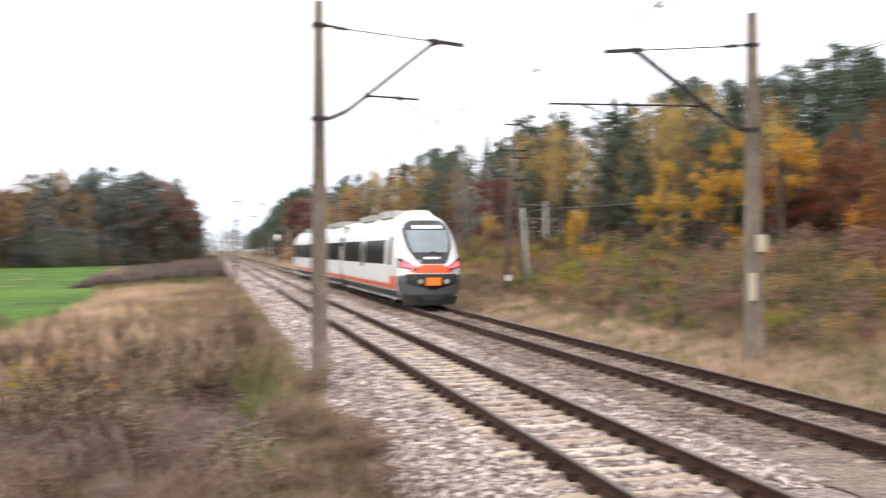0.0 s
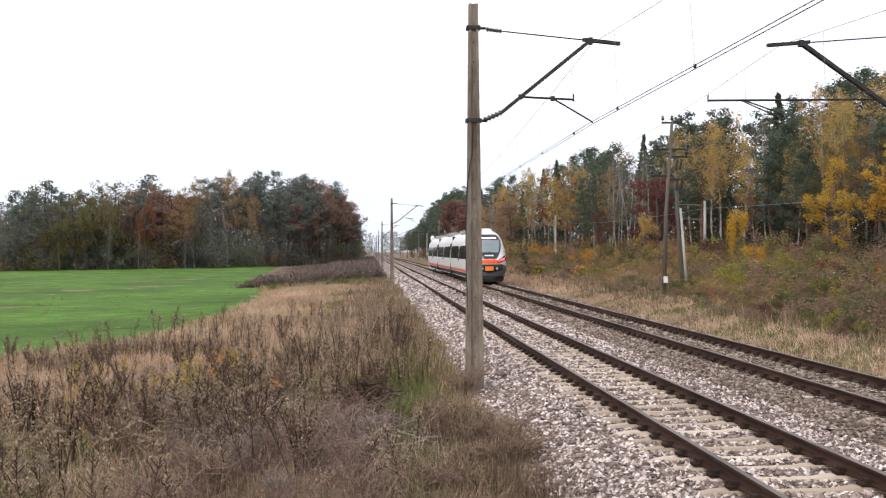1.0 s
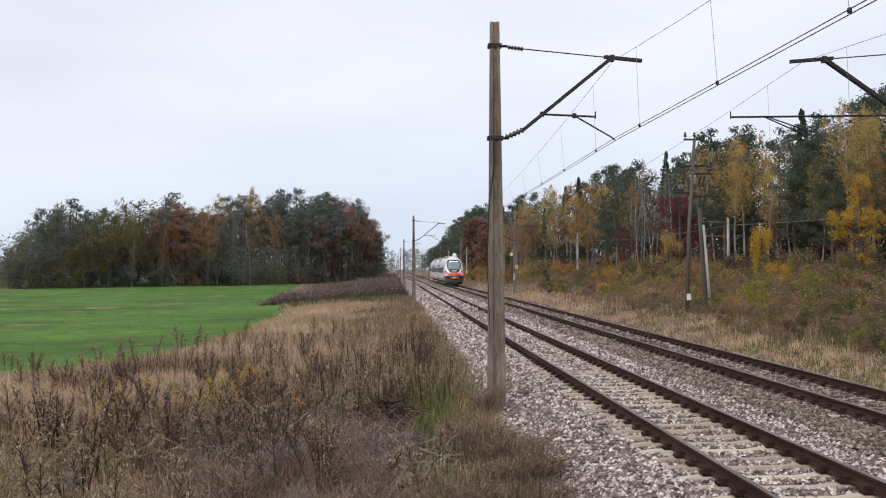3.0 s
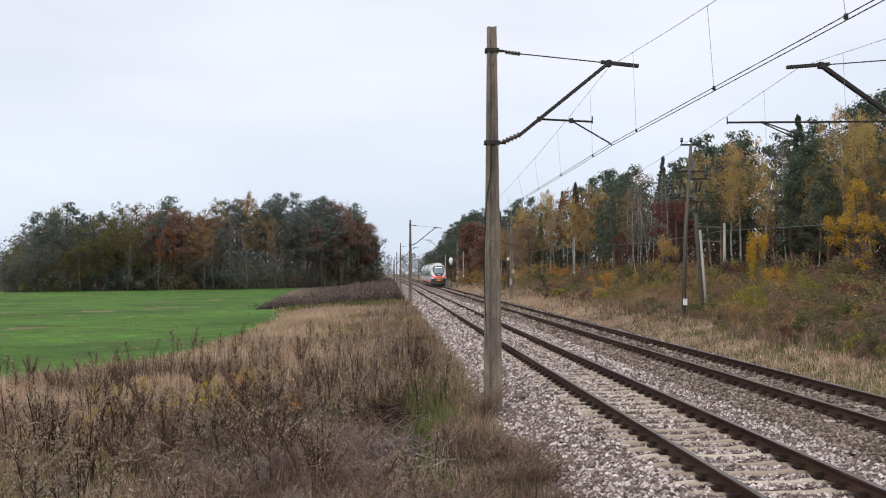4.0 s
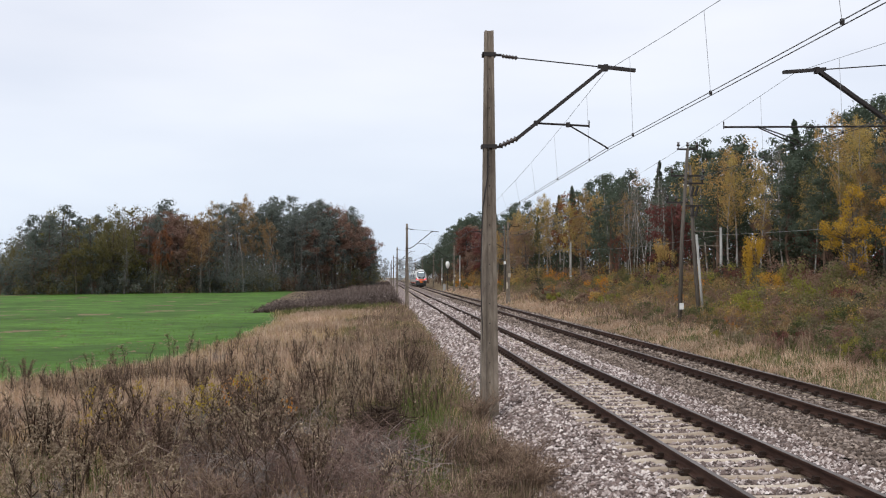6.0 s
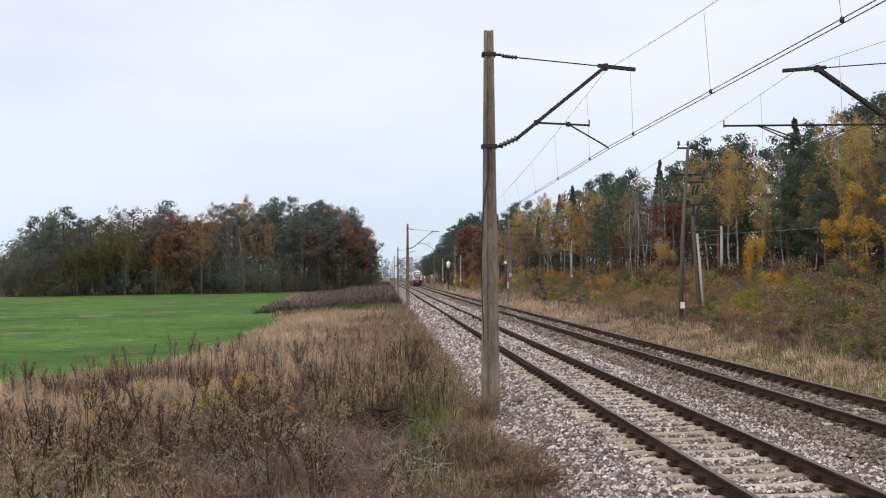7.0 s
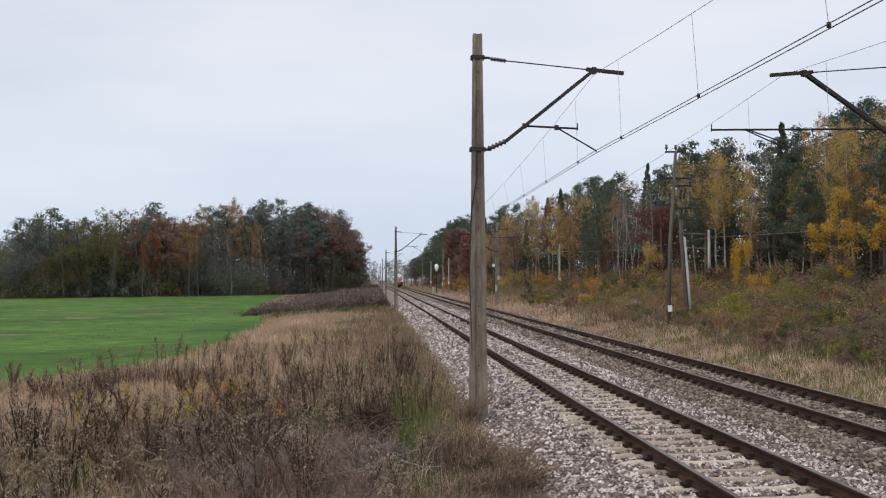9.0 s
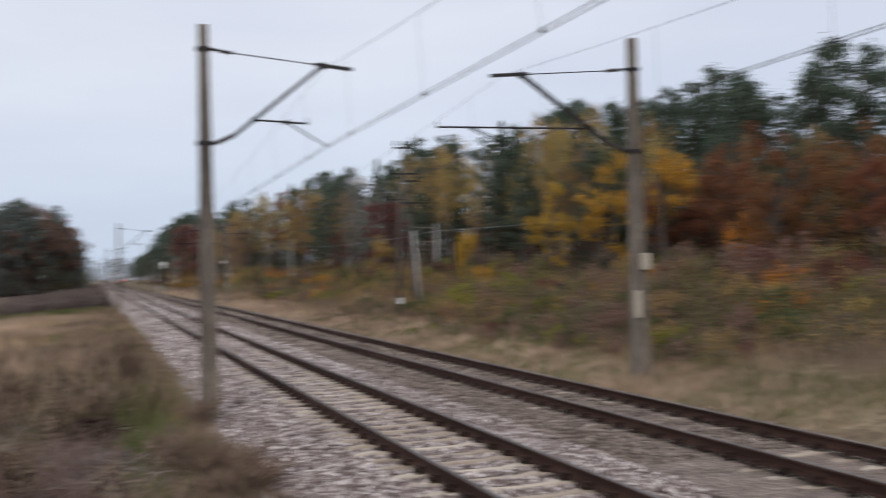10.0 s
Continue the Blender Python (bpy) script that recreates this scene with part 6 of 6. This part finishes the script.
for i in range(210):
    y = 26 * (250 / 26) ** tree_dice.random()
    e = wood_edge(y)
    x = e - abs(tree_dice.gauss(0, 1)) * min(8.0, (e - 13.5) * 0.5) + 1.0
    if x < 14.5 and y < 120 or x < 13.2:
        continue
    kind = tree_dice.choice(("b_green", "b_green", "b_brown", "b_dusk", "b_gold", "b_orange", "b_dusk", "b_red", "b_green"))
    if kind == "b_red" and y < 60:
        kind = "b_brown"
    shrub(kind, x, y, tree_dice.uniform(0.9, 2.3) * min(1.3, 0.5 + (x - 13) / 12), tree_dice.uniform(0.7, 1.15))
for i in range(190):
    y = 20 * (110 / 20) ** tree_dice.random()
    x = 13.9 + 0.02 * max(0.0, y - 40) + (wood_edge(y) - 17) * tree_dice.random() ** 1.4
    shrub(tree_dice.choice(("b_green", "b_dark", "b_lime", "b_dusk", "b_brown", "b_deep", "b_dark", "b_deep", "b_dusk", "b_brown", "b_gold", "b_red")), x, y, tree_dice.uniform(0.7, 1.6) * (0.75 + (x - 13.8) / 13), tree_dice.uniform(0.8, 1.3))
for i in range(100):
    y = 21 * (60 / 21) ** tree_dice.random()
    x = 13.2 + 5.3 * tree_dice.random() ** 1.3 + 0.03 * max(0, y - 35)
    shrub(tree_dice.choice(("b_deep", "b_dusk", "b_dark", "b_brown", "b_dark", "b_dusk", "b_lime")), x, y, tree_dice.uniform(0.7, 1.2) * (0.75 + (x - 13.2) / 7), tree_dice.uniform(0.9, 1.4))
for i in range(46):
    y = tree_dice.uniform(95, 230)
    shrub(tree_dice.choice(("b_gold", "b_orange", "b_brown", "b_brown", "b_dusk", "b_gold")), wood_edge(y) - tree_dice.uniform(0.0, 2.5), y, tree_dice.uniform(2.2, 4.2), 0.8)
for kind, places in FAR_BUSHES.items():
    r = np.random.default_rng(len(places))
    cs, rs = [], []
    for x, y, h in places:
        for j in range(10):
            cs.append((x + r.normal(0, 0.3) * h, y + r.normal(0, 0.3) * h, float(ground_z(x, y)) + h * r.uniform(0.08, 0.85)))
            rs.append(h * r.uniform(0.16, 0.27))
    V, F = leaf_cloud(cs, rs, 55, 0.085, r, 0.9)
    tagged(new("bushes", array_mesh("bushes", V, F, SPECS[kind][2])), SPECS[kind][4].replace("bush with", "bushes with").replace("bush before", "bushes before") + ", farther along the woods", "bushes", kind="stuff")


# undergrowth inside the woods and the mass of trees behind, coloured dark for shade
def undergrowth(places, mats, label):
    """Joined shrubs: places are (x, y, height)."""
    r = np.random.default_rng(len(places))
    for k, mat in enumerate(mats):
        cs, rs = [], []
        for x, y, h in places[k::len(mats)]:
            for j in range(9):
                f = r.random()
                cs.append((x + r.normal(0, 0.28) * h, y + r.normal(0, 0.28) * h, float(ground_z(x, y)) + h * f))
                rs.append(h * 0.24)
        V, F = leaf_cloud(cs, rs, 34 if places[0][0] > 0 else 50, 0.10 if places[0][0] > 0 else 0.17, r)
        tagged(new("undergrowth", array_mesh("undergrowth", V, F, mat)), label, "undergrowth", kind="stuff")


spots = []
for i in range(420):
    y = 26 * (420 / 26) ** tree_dice.random()
    spots.append((wood_edge(y) + tree_dice.uniform(2.0, 11), y, tree_dice.uniform(2.2, 5.8)))
# L_SHADE darkens part of it for the shade beneath the crowns
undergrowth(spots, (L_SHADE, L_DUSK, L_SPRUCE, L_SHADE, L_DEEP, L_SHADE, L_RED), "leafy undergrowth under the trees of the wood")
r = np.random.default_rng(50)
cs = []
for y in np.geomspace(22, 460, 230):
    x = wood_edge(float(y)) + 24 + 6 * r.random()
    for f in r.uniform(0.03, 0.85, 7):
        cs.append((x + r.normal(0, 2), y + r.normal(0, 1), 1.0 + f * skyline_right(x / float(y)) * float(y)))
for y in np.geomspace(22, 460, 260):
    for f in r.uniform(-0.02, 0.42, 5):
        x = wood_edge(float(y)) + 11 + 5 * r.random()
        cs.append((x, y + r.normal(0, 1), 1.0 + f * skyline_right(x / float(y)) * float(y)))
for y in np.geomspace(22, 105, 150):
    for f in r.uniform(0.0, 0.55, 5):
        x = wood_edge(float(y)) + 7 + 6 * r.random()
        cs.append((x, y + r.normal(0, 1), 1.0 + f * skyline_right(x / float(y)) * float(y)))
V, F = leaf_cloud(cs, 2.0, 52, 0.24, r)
tagged(new("deep_woods", array_mesh("deep_woods", V, F, L_SHADE)), "leaf mass coloured dark for the shade deep in the mixed woods", "woods", kind="stuff")

spots = []
for i in range(230):
    y = 25 * (120 / 25) ** tree_dice.random()
    spots.append((wood_edge(y) - abs(tree_dice.gauss(0, 4.5)), y, tree_dice.uniform(1.0, 2.6)))
spots = [q for q in spots if q[0] > 15]
undergrowth(spots, (L_SHADE, L_OLIVE, L_DEEP, L_SHADE, L_DUSK, L_OLIVE), "leafy brush at the foot of the wood, partly coloured dark for shade")

# woods beyond the field
def left_kind(s):
    d = tree_dice.random()
    for limit, kinds in ((-0.33, ("hazepine", "olive", "greybare")), (-0.28, ("hazepine", "oliveoak", "greybare")), (-0.24, ("oliveoak", "olive", "oliveoak")),
                         (-0.21, ("greybare", "hazepine", "duskoak")), (-0.17, ("duskoak", "duskoak", "ochre")), (-0.10, ("greybare", "greybare", "hazepine", "ochre")),
                         (-0.075, ("hazepine", "greybare", "hazepine")), (-0.02, ("duskoak", "duskoak", "hazepine")), (0.1, ("hazepine",))):
        if s < limit:
            return kinds[int(d * len(kinds))]
    return "hazepine"


def left_front(s):
    return float(np.interp(s, [-0.42, -0.37, -0.13, -0.06, -0.014], [196, 201, 234, 260, 300]))


for row in range(3):
    s = -0.372
    while s < -0.012:
        y = left_front(s) + row * 8 + tree_dice.uniform(-2, 2)
        top = EYE_Z + 1.11 * skyline_left(s) * y
        h = top + 1.2
        h *= tree_dice.uniform(0.6, 0.95) if row == 0 else tree_dice.uniform(0.85, 1.02)
        plant(left_kind(s), s * y, y, max(6, h), tree_dice.uniform(0.85, 1.2))
        s += 0.0105 * tree_dice.uniform(0.7, 1.3)
for kind, s, h, w in (("duskoak", -0.066, 18.5, 0.85), ("duskoak", -0.052, 16.0, 0.8), ("greybare", -0.085, 19.0, 1.0), ("greybare", -0.155, 18.0, 1.2), ("greybare", -0.171, 18.5, 1.2),
                      ("ochre", -0.18, 15.0, 1.2), ("oak", -0.217, 16.5, 0.6), ("oliveoak", -0.285, 16.0, 0.8), ("oliveoak", -0.30, 14.5, 0.8), ("greybare", -0.254, 16.5, 1.2),
                      ("bare", -0.225, 15.0, 0.8), ("bare", -0.139, 17.0, 0.8), ("bare", -0.062, 14.5, 0.7), ("bare", -0.108, 17.5, 0.8), ("olive", -0.25, 13.0, 0.7)):
    plant(kind, s * (left_front(s) - 5), left_front(s) - 5, h, w)
spots = []
for i in range(300):
    s = tree_dice.uniform(-0.375, -0.013)
    y = left_front(s) - 6 + tree_dice.uniform(0, 16)
    spots.append((s * y, y, tree_dice.uniform(3, 9.0)))
undergrowth(spots, (L_MIST, L_OLIVE, L_HAZEPINE, L_DUSK, L_HAZEPINE, L_HAZEPINE), "dense undergrowth along the edge of the wood")
r = np.random.default_rng(51)
cs = []
for s in np.linspace(-0.37, -0.02, 170):
    y = left_front(float(s)) + 36
    for f in r.uniform(0.0, 0.85, 8):
        cs.append((float(s) * y + r.normal(0, 1.5), y + r.normal(0, 3), -1.0 + f * (skyline_left(float(s)) * y + 1)))
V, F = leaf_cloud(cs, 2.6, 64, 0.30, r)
tagged(new("deep_woods", array_mesh("deep_woods", V, F, L_MIST)), "haze-greyed leaf mass deep in the woods beyond the field", "woods", kind="stuff")
for i in range(14):
    s = tree_dice.uniform(-0.5, -0.36)
    plant("pine", s * 330, 330, tree_dice.uniform(9, 13), 1.2)
for i in range(16):
    y = tree_dice.uniform(320, 520)
    plant(tree_dice.choice(("b_green", "olive", "oliveoak")), -2.0 - tree_dice.uniform(0, 8), y, tree_dice.uniform(4, 9), 0.8)

# kinds that found no place
for kept in [k for group in KINDS.values() for k in group if k.name not in used]:
    for o in (*kept.children_recursive, kept):
        bpy.data.objects.remove(o)

# woods that close the line far away, haze put into their pale leaf colour
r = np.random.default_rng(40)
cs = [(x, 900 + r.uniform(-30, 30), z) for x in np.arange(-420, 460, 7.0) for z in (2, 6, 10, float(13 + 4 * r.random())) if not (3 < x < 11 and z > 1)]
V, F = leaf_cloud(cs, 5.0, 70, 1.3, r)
tagged(new("backdrop_woods", array_mesh("backdrop_woods", V, F, L_FAR)), "far woods along the line, haze put into their pale colour", "woods", kind="stuff")


# ---------------------------------------------------------------- sleepers, piece by piece
near_sleeper = sleeper_geo(Geo(), 0).mesh("sleeper", M_SLEEPER)
for track, first in ((TRACK_A, 6.0), (TRACK_B, 8.1)):
    for i in range(150):
        ob = part("sleeper", near_sleeper, None, track)
        ob.location = (random.uniform(-0.015, 0.015), first + i * SLEEPER_STEP, random.uniform(-0.012, 0.004) - (0.03 if track is TRACK_B else 0))
    g = Geo()
    for i in range(150, 420):
        sleeper_geo(g, first + i * SLEEPER_STEP)
    g.v = [(a, b, c - 0.04) for a, b, c in g.v]
    tagged(part("far_sleepers", g, M_SLEEPER, track, "far concrete sleepers"), kind="stuff")


# ---------------------------------------------------------------- what moves
def motions():
    walk(TRAIN, [(t, pose(TRACKS[1], 40.6 + 34.0 * t, 0)) for t in (0, 2.5, 5, 7.5, 10)])


motions()
